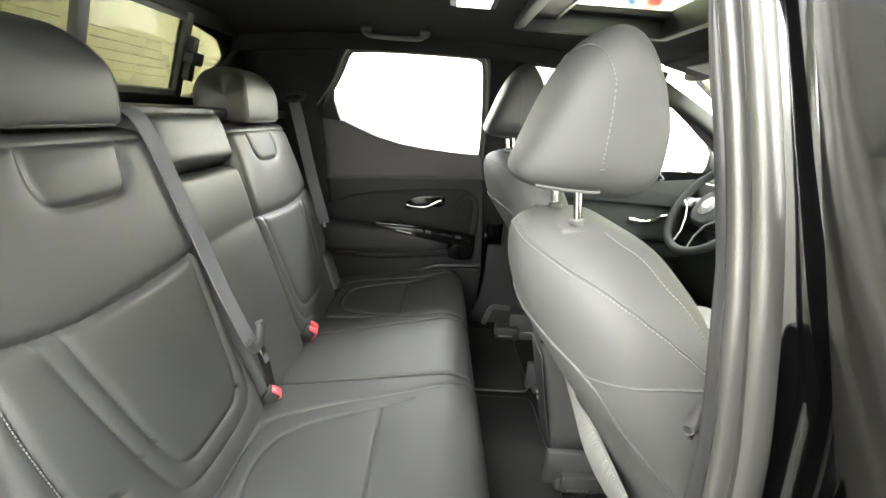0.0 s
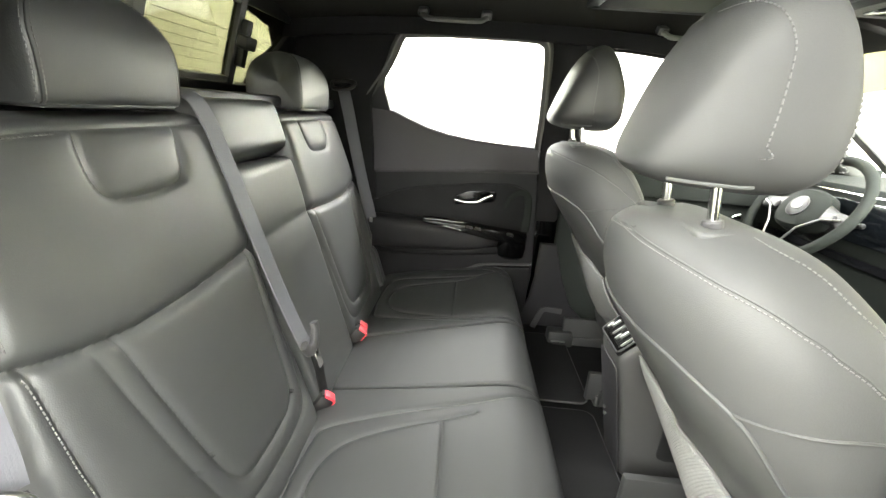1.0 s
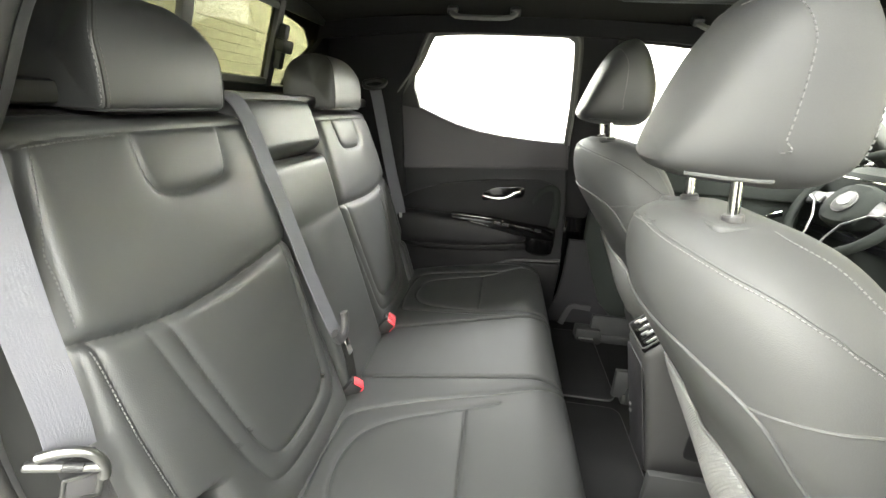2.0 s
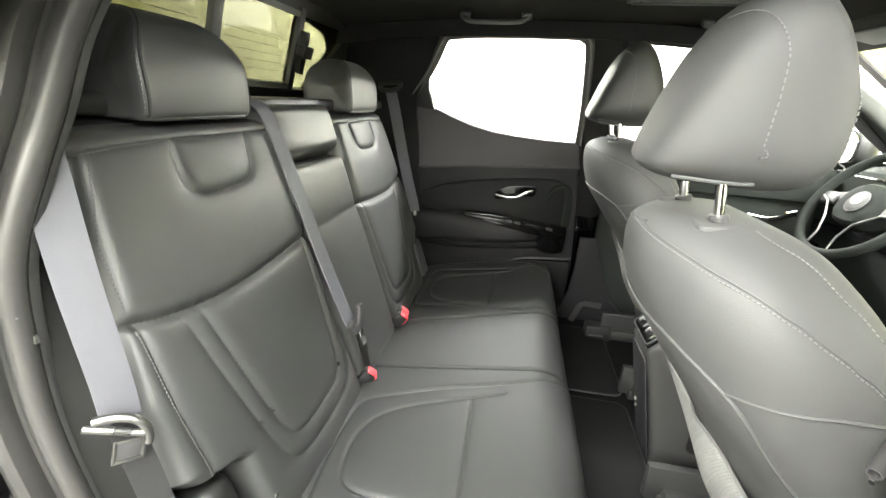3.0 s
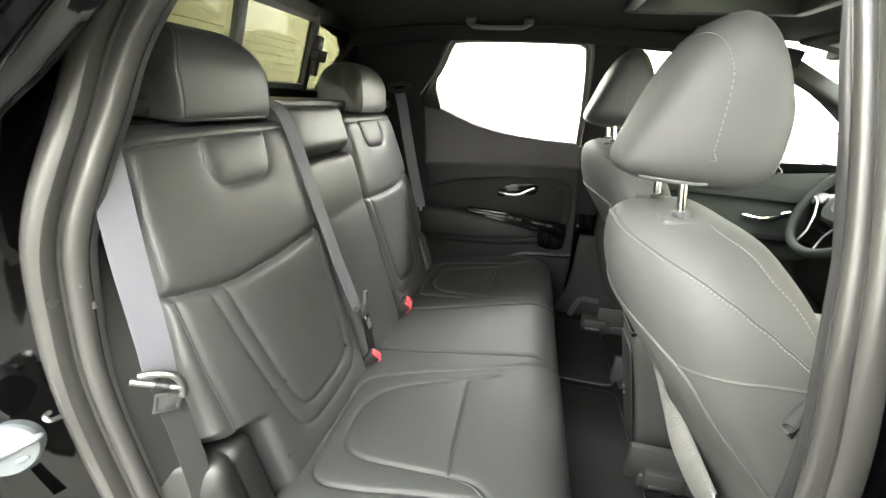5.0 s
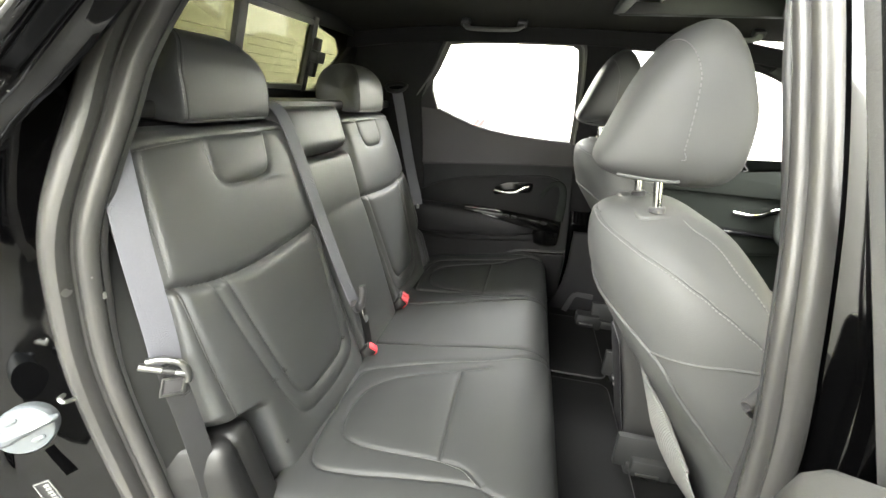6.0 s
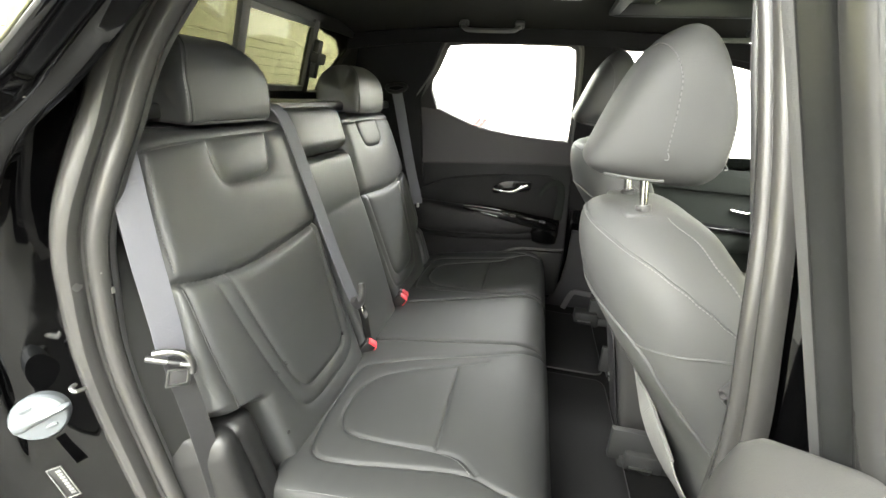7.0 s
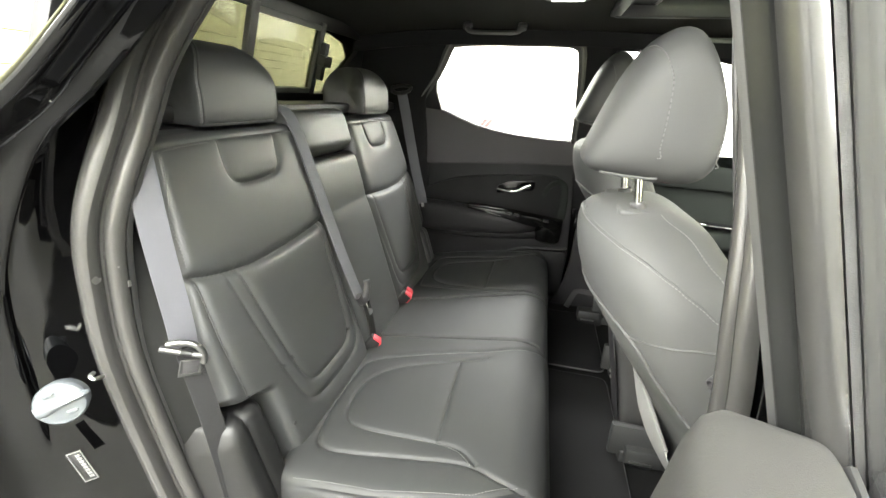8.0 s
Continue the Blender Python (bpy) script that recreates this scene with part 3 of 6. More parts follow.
# painted rear quarter: jamb, outer edge and flank
edge_z = [0.40, 0.70, 0.90, 1.086, 1.20, 1.33, 1.41, 1.49, 1.60]
edge_x = [-0.20, -0.245, -0.232, -0.218, -0.180, -0.112, -0.020, 0.062, 0.17]
edge_line = spline([(x, 0, z) for x, z in zip(edge_x, edge_z)], 8)
rings = []
for z in np.linspace(0.40, 1.60, 61):
    sx, sy = seal_at(z)
    ex = float(np.interp(z, [p.z for p in edge_line], [p.x for p in edge_line]))
    lean = 0.14 * (z - 1.22 + math.hypot(z - 1.22, 0.08))
    ey = -0.815 + lean
    taper = 0.5 + 0.5 * math.tanh((z - 1.37) / 0.06)
    a = [(sx + 0.005, sy + 0.012), (sx - 0.030, sy + 0.004), (sx - 0.048, sy - 0.006), (0.65 * (sx - 0.05) + 0.35 * ex, sy - 0.022 + 0.3 * (ey - sy)), (0.38 * (sx - 0.05) + 0.62 * ex, sy - 0.022 + 0.55 * (ey - sy)),
         (ex + 0.030, ey + 0.004), (ex + 0.012, ey - 0.022), (ex - 0.004, ey - 0.060), (ex - 0.030, ey - 0.085 + 0.03 * taper), (ex - 0.075, ey - 0.098 + 0.08 * taper), (ex - 0.20, ey - 0.105 + 0.20 * taper), (ex - 0.32, ey - 0.11 + 0.30 * taper)]
    a = spline([(x, y, z) for x, y in a], 4)
    back = [(ex - 0.32, max(ey - 0.02, ey - 0.10 + 0.30 * taper), z), (sx - 0.02, sy + 0.03, z)]
    rings.append([tuple(p) for p in a] + back)
quarter_body = thing("rear_quarter_panel", "glossy black painted rear quarter of the car, dusty with fine spots", "car body", at=(-0.3, -0.9, 0.4))
part("body_skin", loft(rings), PAINT, quarter_body)
# water and dust spots on the paint
rnd = random.Random(5)
spots = []
for k in range(90):
    z = rnd.uniform(1.10, 1.40)
    ex = float(np.interp(z, edge_z, edge_x)) - rnd.uniform(0.0, 0.05)
    ey = -0.815 + 0.28 * max(0.0, z - 1.22)
    spots.append(box((ex + 0.012, ey - 0.02, z), (0.0018, 0.0018, 0.0018), 0.0))
tagged(part("dust_spots", join(*spots), LABEL_WHITE, quarter_body, "fine pale dust spots"), kind="stuff")
# inner side trim behind the seal
rings = []
for z in np.linspace(0.48, 1.66, 24):
    sx, sy = seal_at(z)
    bx = 0.085 - 0.30 * (z - 0.70)
    far = float(np.interp(z, [1.34, 1.42, 1.48, 1.66], [-0.30, -0.17, -0.10, 0.04]))
    rings.append([(sx - 0.012, sy + 0.010, z), (sx + 0.010, sy + 0.022, z), (max(far, 0.5 * (sx + bx) - 0.02), 0.5 * (sy - 0.670) + 0.004, z), (max(far, bx - 0.030), -0.668, z), (max(far, bx - 0.10), -0.664, z), (far, sy + 0.09, z), (far, sy + 0.05, z), (sx - 0.03, sy + 0.03, z)])
tagged(solid("trim_quarter_inner", loft(rings), TRIM_SHADED), "grey inner trim of the rear quarter beside the seat, darkened for shade", "trim", kind="structure")
clip = thing("trim_clip", "small metal clip on the quarter trim", "clip", at=(-0.09, -0.705, 1.119))
part("head", join(box((-0.088, -0.706, 1.119), (0.010, 0.010, 0.016), 0.002), box((-0.082, -0.709, 1.119), (0.008, 0.005, 0.010), 0.001)), STEEL, clip)

# sill
tagged(solid("trim_sill", sweep([(-0.07, -0.05), (0.06, -0.05), (0.07, 0.0), (0.03, 0.02), (-0.05, 0.02)], [(-0.12, -0.775, 0.46), (0.3, -0.775, 0.455), (0.82, -0.775, 0.46)]), PAINT), "glossy black painted door sill", "sill", kind="structure")

# striker cap and maker's plate on the jamb
cap = thing("striker_cap", "round white plastic cap with a raised grip on the jamb", "cap", at=(-0.12, -0.815, 0.965))


def on_disc(c, n, spin=0.0):
    m = Vector(n).normalized().to_track_quat("Z", "Y").to_matrix().to_4x4()
    m.translation = c
    return m @ pose(0, 0, 0, 0, 0, spin)


cm = on_disc((-0.122, -0.816, 0.966), (0.60, -0.76, 0.22), 0)
disc = []
for r, h in ((0.031, -0.014), (0.033, 0.0), (0.033, 0.004), (0.0305, 0.0075), (0.024, 0.0085), (0.0, 0.0085)):
    disc.append([cm @ Vector((max(r, 0.0005) * math.cos(2 * math.pi * k / 32), max(r, 0.0005) * math.sin(2 * math.pi * k / 32), h)) for k in range(32)])
part("disc", loft(disc), WHITE_CAP, cap)
part("grip", moved(loft([[(x, w * math.cos(2 * math.pi * k / 12), 0.006 + h * max(0.0, math.sin(2 * math.pi * k / 12))) for k in range(12)] for x, w, h in ((-0.031, 0.009, 0.003), (-0.020, 0.010, 0.007), (-0.005, 0.007, 0.010), (0.012, 0.0055, 0.012), (0.030, 0.005, 0.011), (0.037, 0.0035, 0.007), (0.039, 0.0015, 0.003))]), cm @ pose(0, 0, 0, 0, 0, 18)), WHITE_CAP, cap)
for x, y in ((-0.006, 0.019), (0.008, -0.017)):
    part("raised_mark", moved(loft([[(x + a * k, y + b * k, z) for a, b in squircle(0.008, 0.0035, 14, 2.4)] for z, k in ((0.008, 1.0), (0.0098, 0.9), (0.0104, 0.6))]), cm @ pose(0, 0, 0, 0, 0, 18)), WHITE_CAP, cap)
stk = thing("door_striker", "small steel door striker bolt", "striker", at=(-0.095, -0.790, 0.99))
part("loop", tube(spline([(-0.100, -0.779, 0.996), (-0.095, -0.788, 0.998), (-0.088, -0.788, 0.994), (-0.087, -0.776, 0.990)], 5), 0.003), STEEL, stk)
plate_m = on_disc((-0.141, -0.806, 0.824), (0.50, -0.86, 0.05), 14)
mark = thing("maker_plate", "small grey printed data plate on black paint", "label", at=(-0.105, -0.792, 0.85))
pm = plate_m @ Matrix.Diagonal((0.8, 0.8, 1, 1))
part("plate", moved(box((0, 0, 0.001), (0.026, 0.078, 0.0015), 0.0005), pm), PLASTIC_DARK, mark)
part("border", moved(join(box((0.012, 0, 0.0022), (0.0016, 0.076, 0.001), 0), box((-0.012, 0, 0.0022), (0.0016, 0.076, 0.001), 0), box((0, 0.0375, 0.0022), (0.0256, 0.0016, 0.001), 0), box((0, -0.0375, 0.0022), (0.0256, 0.0016, 0.001), 0)), pm), LABEL_WHITE, mark)
part("print_bar", moved(join(*[box((0.004, -0.028 + 0.008 * k, 0.0022), (0.008, 0.0055, 0.001), 0) for k in range(8)]), pm), LABEL_WHITE, mark)

# ================================================================ rear bench
BENCH_MID = -0.02


def back_x(z):
    return 0.085 - 0.30 * (z - 0.70)


def back_place(T):
    def place(A, B, d):
        x = back_x(B) + (d - T) * 0.958
        return np.stack([x, A, B + (d - T) * 0.287], -1)
    return place


def rolled_place(T, b0=1.309, R=0.034, turn=radians(64)):
    """As back_place, but above b0 the sheet bends back over the top of the backrest."""
    along, out = np.array((-0.287, 0.958)), np.array((0.958, 0.287))

    def place(A, B, d):
        s = np.maximum(0.0, B - b0) / 0.958
        th = np.minimum(s / R, turn)
        rest = np.maximum(0.0, s - R * turn)
        low = np.minimum(B, b0)
        px = back_x(low) + R * (np.sin(th) * along[0] - (1 - np.cos(th)) * out[0]) + rest * (math.cos(turn) * along[0] - math.sin(turn) * out[0])
        pz = low + R * (np.sin(th) * along[1] - (1 - np.cos(th)) * out[1]) + rest * (math.cos(turn) * along[1] - math.sin(turn) * out[1])
        nx, nz = np.cos(th) * out[0] + np.sin(th) * along[0], np.cos(th) * out[1] + np.sin(th) * along[1]
        off = (d - T) * (1 - 0.75 * th / turn)
        return np.stack([px + nx * off, A, pz + nz * off], -1)
    return place


bench = thing("rear_bench_seat", "black leather rear bench seat with grey stitching", "car seat", at=(0.2, BENCH_MID, 0.47))
tabline = [(-0.458, 1.312), (-0.463, 1.275), (-0.459, 1.248), (-0.446, 1.234), (-0.42, 1.229), (-0.36, 1.229), (-0.318, 1.234), (-0.298, 1.247), (-0.288, 1.27), (-0.278, 1.314)]
outboard_grooves = [
    ([(-0.64, 1.300), (-0.60, 1.312), (-0.54, 1.317), (-0.46, 1.319), (-0.28, 1.320), (-0.16, 1.320)], 0.0028, 0.0040),
    (tabline, 0.0032, 0.005),
    ([(-0.68, 1.118), (-0.62, 1.098), (-0.55, 1.082), (-0.48, 1.074), (-0.40, 1.073), (-0.30, 1.078), (-0.16, 1.088)], 0.010, 0.0075),
    ([(-0.626, 1.10), (-0.629, 0.98), (-0.623, 0.86), (-0.612, 0.80)], 0.003, 0.0060),
    ([(-0.602, 1.31), (-0.632, 1.20), (-0.640, 1.12)], 0.005, 0.006),
    ([(-0.565, 1.083), (-0.545, 0.98), (-0.515, 0.85), (-0.49, 0.77), (-0.46, 0.735), (-0.40, 0.722), (-0.30, 0.722), (-0.235, 0.735), (-0.205, 0.78), (-0.195, 0.9), (-0.178, 1.08)], 0.0016, 0.0060),
    ([(-0.530, 1.078), (-0.510, 0.98), (-0.483, 0.86), (-0.463, 0.80), (-0.435, 0.770), (-0.39, 0.762), (-0.30, 0.764), (-0.262, 0.775), (-0.238, 0.81), (-0.226, 0.90), (-0.208, 1.08)], 0.0034, 0.0060),
]


def near_left(B):
    return np.interp(B, [0.66, 0.83, 0.846, 0.858, 0.88, 1.0, 1.107, 1.315, 1.345], [-0.575, -0.580, -0.60, -0.655, -0.676, -0.674, -0.655, -0.622, -0.618])


def near_right(B):
    return np.full(B.shape, -0.168)


back_pad = Pad(near_left, near_right, 0.655, 1.470, rolled_place(0.115), 0.115, outboard_grooves, nu=260, nv=380, eu=26, ev=60, puff=0.006, wide=0.014, bolster=0.0)
thread_lines = [
    [(-0.632, 1.09), (-0.635, 0.98), (-0.629, 0.86), (-0.621, 0.82)],
    [(-0.594, 1.30), (-0.624, 1.20), (-0.632, 1.12)],
    [(-0.600, 1.308), (-0.54, 1.312), (-0.48, 1.314)],
]
for side, mirror in (("near", False), ("far", True)):
    g = back_pad.geo()
    pad = part("backrest", mirrored(g, BENCH_MID) if mirror else g, LEATHER, bench)
    for line in thread_lines:
        s = stitches(back_pad.on(line, 0.0006, 0.0012), 0.0030, 0.0016, 0.0010)
        part("stitching", mirrored(s, BENCH_MID) if mirror else s, THREAD, pad)
# middle backrest: plain pad below, raised roll above
mid_pad = Pad(lambda B: np.full(B.shape, -0.166), lambda B: np.full(B.shape, 0.124), 0.66, 1.245, back_place(0.105), 0.105, [([(-0.16, 1.09), (0.12, 1.09)], 0.0, 0.01)], nu=70, nv=90, eu=30, ev=40)
part("middle_backrest", mid_pad.geo(), LEATHER, bench)
roll_pad = Pad(lambda B: np.full(B.shape, -0.205), lambda B: np.full(B.shape, 0.128), 1.243, 1.378, back_place(0.10), 0.104, [([(-0.165, 1.25), (-0.167, 1.34), (-0.155, 1.375)], 0.003, 0.005)], nu=80, nv=60, eu=24, ev=7)
part("middle_head_roll", roll_pad.geo(), LEATHER, bench)
part("backrest_shell", join(box((-0.115, -0.02, 1.0), (0.05, 1.20, 0.66), 0.01, (0, -16.7, 0)), box((-0.20, -0.02, 1.318), (0.12, 1.16, 0.05), 0.015)), PLASTIC_DARK, bench)

# cushions


def cushion_z(x):
    return 0.682 + 0.15 * (x - 0.1)


def cushion_place(T):
    def place(A, B, d):
        # A across, B from the back to the front; the front rolls down
        roll = np.clip((B - 0.50) / 0.13, 0, 1)
        x = B + 0.0 * d
        z = cushion_z(B) + (d - T) - 0.055 * roll ** 2.6
        return np.stack([x, A, z], -1)
    return place


inset_seam = [(-0.184, 0.455), (-0.200, 0.40), (-0.216, 0.33), (-0.234, 0.26), (-0.258, 0.20), (-0.295, 0.158), (-0.356, 0.138), (-0.43, 0.145), (-0.470, 0.170), (-0.486, 0.215), (-0.497, 0.293), (-0.506, 0.385), (-0.520, 0.44), (-0.552, 0.475)]
rim_seam = [(-0.230, 0.115), (-0.29, 0.102), (-0.36, 0.098), (-0.50, 0.108), (-0.550, 0.14), (-0.558, 0.22), (-0.555, 0.30), (-0.553, 0.42), (-0.56, 0.475), (-0.585, 0.53), (-0.60, 0.60)]
near_border = [(-0.108, 0.61), (-0.125, 0.56), (-0.150, 0.45), (-0.163, 0.37), (-0.180, 0.27), (-0.200, 0.19)]
far_border = [(-0.196, 0.60), (-0.196, 0.42), (-0.204, 0.28), (-0.215, 0.18)]
front_wide = lambda B: np.interp(B, [0.05, 0.2, 0.45, 0.60, 0.635], [-0.64, -0.672, -0.678, -0.662, -0.63])


def cushion_pad(border, inner):
    grooves = [(inset_seam, 0.0042, 0.0042), (border + rim_seam, 0.0050, 0.0042), ([(-0.210, 0.381), (-0.36, 0.383), (-0.503, 0.386)], 0.0026, 0.0030),
               ([(-0.640, 0.10), (-0.646, 0.30), (-0.630, 0.48), (-0.59, 0.575)], 0.003, 0.0055)]
    return Pad(front_wide, inner, 0.05, 0.635, cushion_place(0.12), 0.12, grooves, nu=330, nv=330, eu=30, ev=26, puff=0.006, wide=0.022, eur=150)


near_cushion = cushion_pad(near_border, lambda B: np.full(B.shape, -0.0915))
far_cushion = cushion_pad(far_border, lambda B: np.interp(B, [0.05, 0.30, 0.63], [-0.084, -0.118, -0.166]))
threads = [[(-0.490, 0.21), (-0.498, 0.30), (-0.506, 0.38), (-0.526, 0.435), (-0.556, 0.468)], [(-0.632, 0.12), (-0.638, 0.30), (-0.622, 0.48), (-0.585, 0.565)], [(-0.131, 0.56), (-0.156, 0.45), (-0.169, 0.37), (-0.186, 0.27), (-0.206, 0.19)]]
for pad, mirror in ((near_cushion, False), (far_cushion, True)):
    g = pad.geo()
    c = part("cushion", mirrored(g, 0.04) if mirror else g, LEATHER_SHADED, bench)
    for line in threads:
        s = stitches(pad.on(line, 0.0006, 0.0012), 0.0032, 0.0020, 0.0007)
        part("stitching", mirrored(s, 0.04) if mirror else s, THREAD, c)
mid_cushion = Pad(lambda B: np.full(B.shape, -0.0895), lambda B: np.interp(B, [0.05, 0.30, 0.63], [0.162, 0.196, 0.244]), 0.05, 0.632, cushion_place(0.12), 0.124, [], nu=170, nv=80, eu=70, ev=26)
part("middle_cushion", mid_cushion.geo(), LEATHER_SHADED, bench)
part("seat_base", join(box((0.30, 0.02, 0.53), (0.50, 1.30, 0.13), 0.02), box((0.555, 0.02, 0.60), (0.05, 1.28, 0.20), 0.02)), PLASTIC_DARK, bench)


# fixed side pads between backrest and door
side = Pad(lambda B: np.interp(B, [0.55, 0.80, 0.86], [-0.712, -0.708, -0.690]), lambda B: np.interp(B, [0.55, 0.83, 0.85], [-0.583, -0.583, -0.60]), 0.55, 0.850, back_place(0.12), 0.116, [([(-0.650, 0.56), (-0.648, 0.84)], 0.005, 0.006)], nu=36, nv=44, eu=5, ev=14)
# near pad: leather like its twin, in black plastic to hold the shade
part("side_pad", side.geo(), PLASTIC_DARK, bench, "side pad with shade in its colour")
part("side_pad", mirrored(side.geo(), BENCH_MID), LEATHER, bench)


# rear headrests: a D-shaped roll with sewn-in side panels
HR_SIDE = spline([(-0.092, 1.347, 0), (-0.086, 1.356, 0), (-0.084, 1.390, 0), (-0.086, 1.420, 0), (-0.093, 1.450, 0), (-0.109, 1.476, 0), (-0.136, 1.494, 0), (-0.166, 1.498, 0), (-0.200, 1.489, 0), (-0.222, 1.465, 0), (-0.232, 1.42, 0), (-0.234, 1.38, 0), (-0.230, 1.347, 0)], 4)


def headrest_half(x, z):
    """Half the width of the sewn roll at a place of its side outline."""
    top = min(1.0, max(0.0, (z - 1.415) / 0.08))
    return 0.115 + 0.016 * min(1.0, max(0.0, (-0.10 - x) / 0.12)) - 0.056 * top * top


def rear_headrest_point(p, v, k=1.0, out=0.0):
    """v: the share of the half width; k shrinks the outline towards the middle of the side panel."""
    return Vector((-0.150 + (p.x + 0.150) * k, v * (headrest_half(p.x, p.y) * min(1.0, k) + 0.100 * (1 - min(1.0, k))) + math.copysign(out, v), 1.415 + (p.y - 1.415) * k))


hr_rings = []
for v, k, out in ((-1, 0.05, 0.013), (-1, 0.40, 0.0125), (-1, 0.70, 0.0105), (-1, 0.88, 0.0068), (-1, 0.96, 0.0034), (-1, 0.992, 0.0008), (-0.985, 1.0, 0.0)):
    hr_rings.append([rear_headrest_point(p, v, k, out) for p in HR_SIDE])
hr_rings += [[rear_headrest_point(p, v, 1.0 + 0.010 * (1 - v * v)) for p in HR_SIDE] for v in np.linspace(-0.94, 0.94, 15)]
hr_rings += [[Vector((p.x, -p.y, p.z)) for p in r] for r in reversed(hr_rings[:7])]
for c, lab in ((-0.384, "black leather rear headrest with stitched side seams"), (0.352, "black leather rear headrest with stitched side seams, beside the pillar")):
    h = thing("headrest", lab, "headrest", "rear headrests", at=(-0.15, c, 1.35))
    m = Matrix.Translation((0, c, 0))
    cush = part("cushion", moved(loft(hr_rings), m), LEATHER, h, angle=60)
    for dy in (-0.055, 0.055):
        part("post", rod((-0.155, c + dy, 1.30), (-0.155, c + dy, 1.37), 0.006), STEEL, h)
    for s in (-1, 1):
        fine = spline([(p.x, p.y, 0) for p in HR_SIDE[1:34]], 5)
        part("seam", tube([m @ rear_headrest_point(p, s * 0.992, 0.999) for p in fine], 0.0009, 5, (0.1, 1, 0.1)), DARK_SEAM, cush, "dark sewn seam")
        for k in (0.945, 1.035):
            line = [m @ (rear_headrest_point(p, s, 1.004, 0.0003) if k < 1 else rear_headrest_point(p, s * 1.0, 0.966, 0.0040)) for p in fine]
            if k < 1:
                line = [m @ rear_headrest_point(p, s * 0.945, 1.0035) for p in fine]
            part("stitching", stitches(line, 0.0032, 0.0016, 0.0007), THREAD_DARK, cush)
    lip = [m @ Vector((x, y, 1.3465)) for x, y in ((-0.16, -0.106), (-0.115, -0.114), (-0.094, -0.108), (-0.087, -0.06), (-0.086, 0.0), (-0.087, 0.06), (-0.094, 0.108), (-0.115, 0.114))]
    part("base_piping", tube(spline(lip, 4), 0.0024, 6), LEATHER_INSET, cush, "thin piping round the base")

# ================================================================ front seats


def front_headrest(seat, c, dz, skin=GREY_LEATHER):
    """Headrest with posts; c: the seat's centre line y."""
    h = thing("headrest", ("grey" if skin is GREY_LEATHER else "black") + " leather front headrest on two chrome posts", "headrest", "front headrests", at=(0.70 + seat[0], c, 1.26 + dz))
    spec = ((0.600, 0.050, 1.322, 1.345, 2.6), (0.610, 0.072, 1.312, 1.372, 2.8), (0.630, 0.090, 1.305, 1.425, 3.0), (0.655, 0.103, 1.301, 1.480, 3.2), (0.685, 0.114, 1.299, 1.520, 3.3), (0.712, 0.121, 1.298, 1.533, 3.4),
            (0.740, 0.126, 1.297, 1.528, 3.4), (0.765, 0.127, 1.298, 1.505, 3.4), (0.788, 0.124, 1.302, 1.470, 3.2), (0.805, 0.114, 1.312, 1.435, 3.0), (0.815, 0.092, 1.330, 1.410, 2.8))
    rings = []
    for x, hw, z0, z1, e in spec:
        x = min(x, 0.70 + 0.76 * (x - 0.70)) if x > 0.70 else x
        rings.append([Vector((x + seat[0], c + a, (z0 + z1) / 2 + b + dz)) for a, b in squircle(hw, (z1 - z0) / 2, 44, e)])
    smooth = []
    for j in range(44):
        smooth.append(spline([r[j] for r in rings], 3))
    rings2 = [[smooth[j][i] for j in range(44)] for i in range(len(smooth[0]))]
    cush = part("cushion", loft(rings2), skin, h)
    for low, high in ((0.698, 0.662), (0.776, 0.776)):
        line = []
        for col in smooth:
            for p, q in zip(col[:-1], col[1:]):
                f0, f1 = (v.x - seat[0] - (low + (high - low) * min(1.0, max(0.0, (v.z - dz - 1.43) / 0.09)) ** 2) for v in (p, q))
                if f0 <= 0 < f1:
                    line.append(p.lerp(q, f0 / (f0 - f1)))
                    break
        line = sorted((p for p in line if p.z > 1.335 + dz), key=lambda p: math.atan2(p.y - c, 1.40 + dz - p.z))
        mid = Vector((0.70 + seat[0], c, 1.41 + dz))
        line = [p + (p - mid).normalized() * 0.0008 for p in spline(line, 14)]
        part("stitching", stitches(line, 0.0032, 0.0020, 0.0009), THREAD_LIGHT, cush)
    part("base_seam", tube([Vector((x + seat[0], c + y, 1.3125 + 0.05 * max(0, x - 0.69) + dz)) for x, y in ((0.625, -0.07), (0.66, -0.096), (0.69, -0.106), (0.705, -0.104))], 0.0024, 6), skin, cush)
    for dy in (-0.064, 0.064):
        x = 0.688 + seat[0]
        p = part("post", rod((x + 0.012, c + dy, 1.235 + dz), (x, c + dy, 1.315 + dz), 0.0068, 14), CHROME, h)
        g = join(box((x + 0.010, c + dy, 1.252 + dz), (0.036, 0.040, 0.010), 0.005), rod((x + 0.010, c + dy, 1.252 + dz), (x + 0.007, c + dy, 1.266 + dz), 0.0125, 16, 0.002))
        part("guide", g, GREY_TRIM, h)
    return h


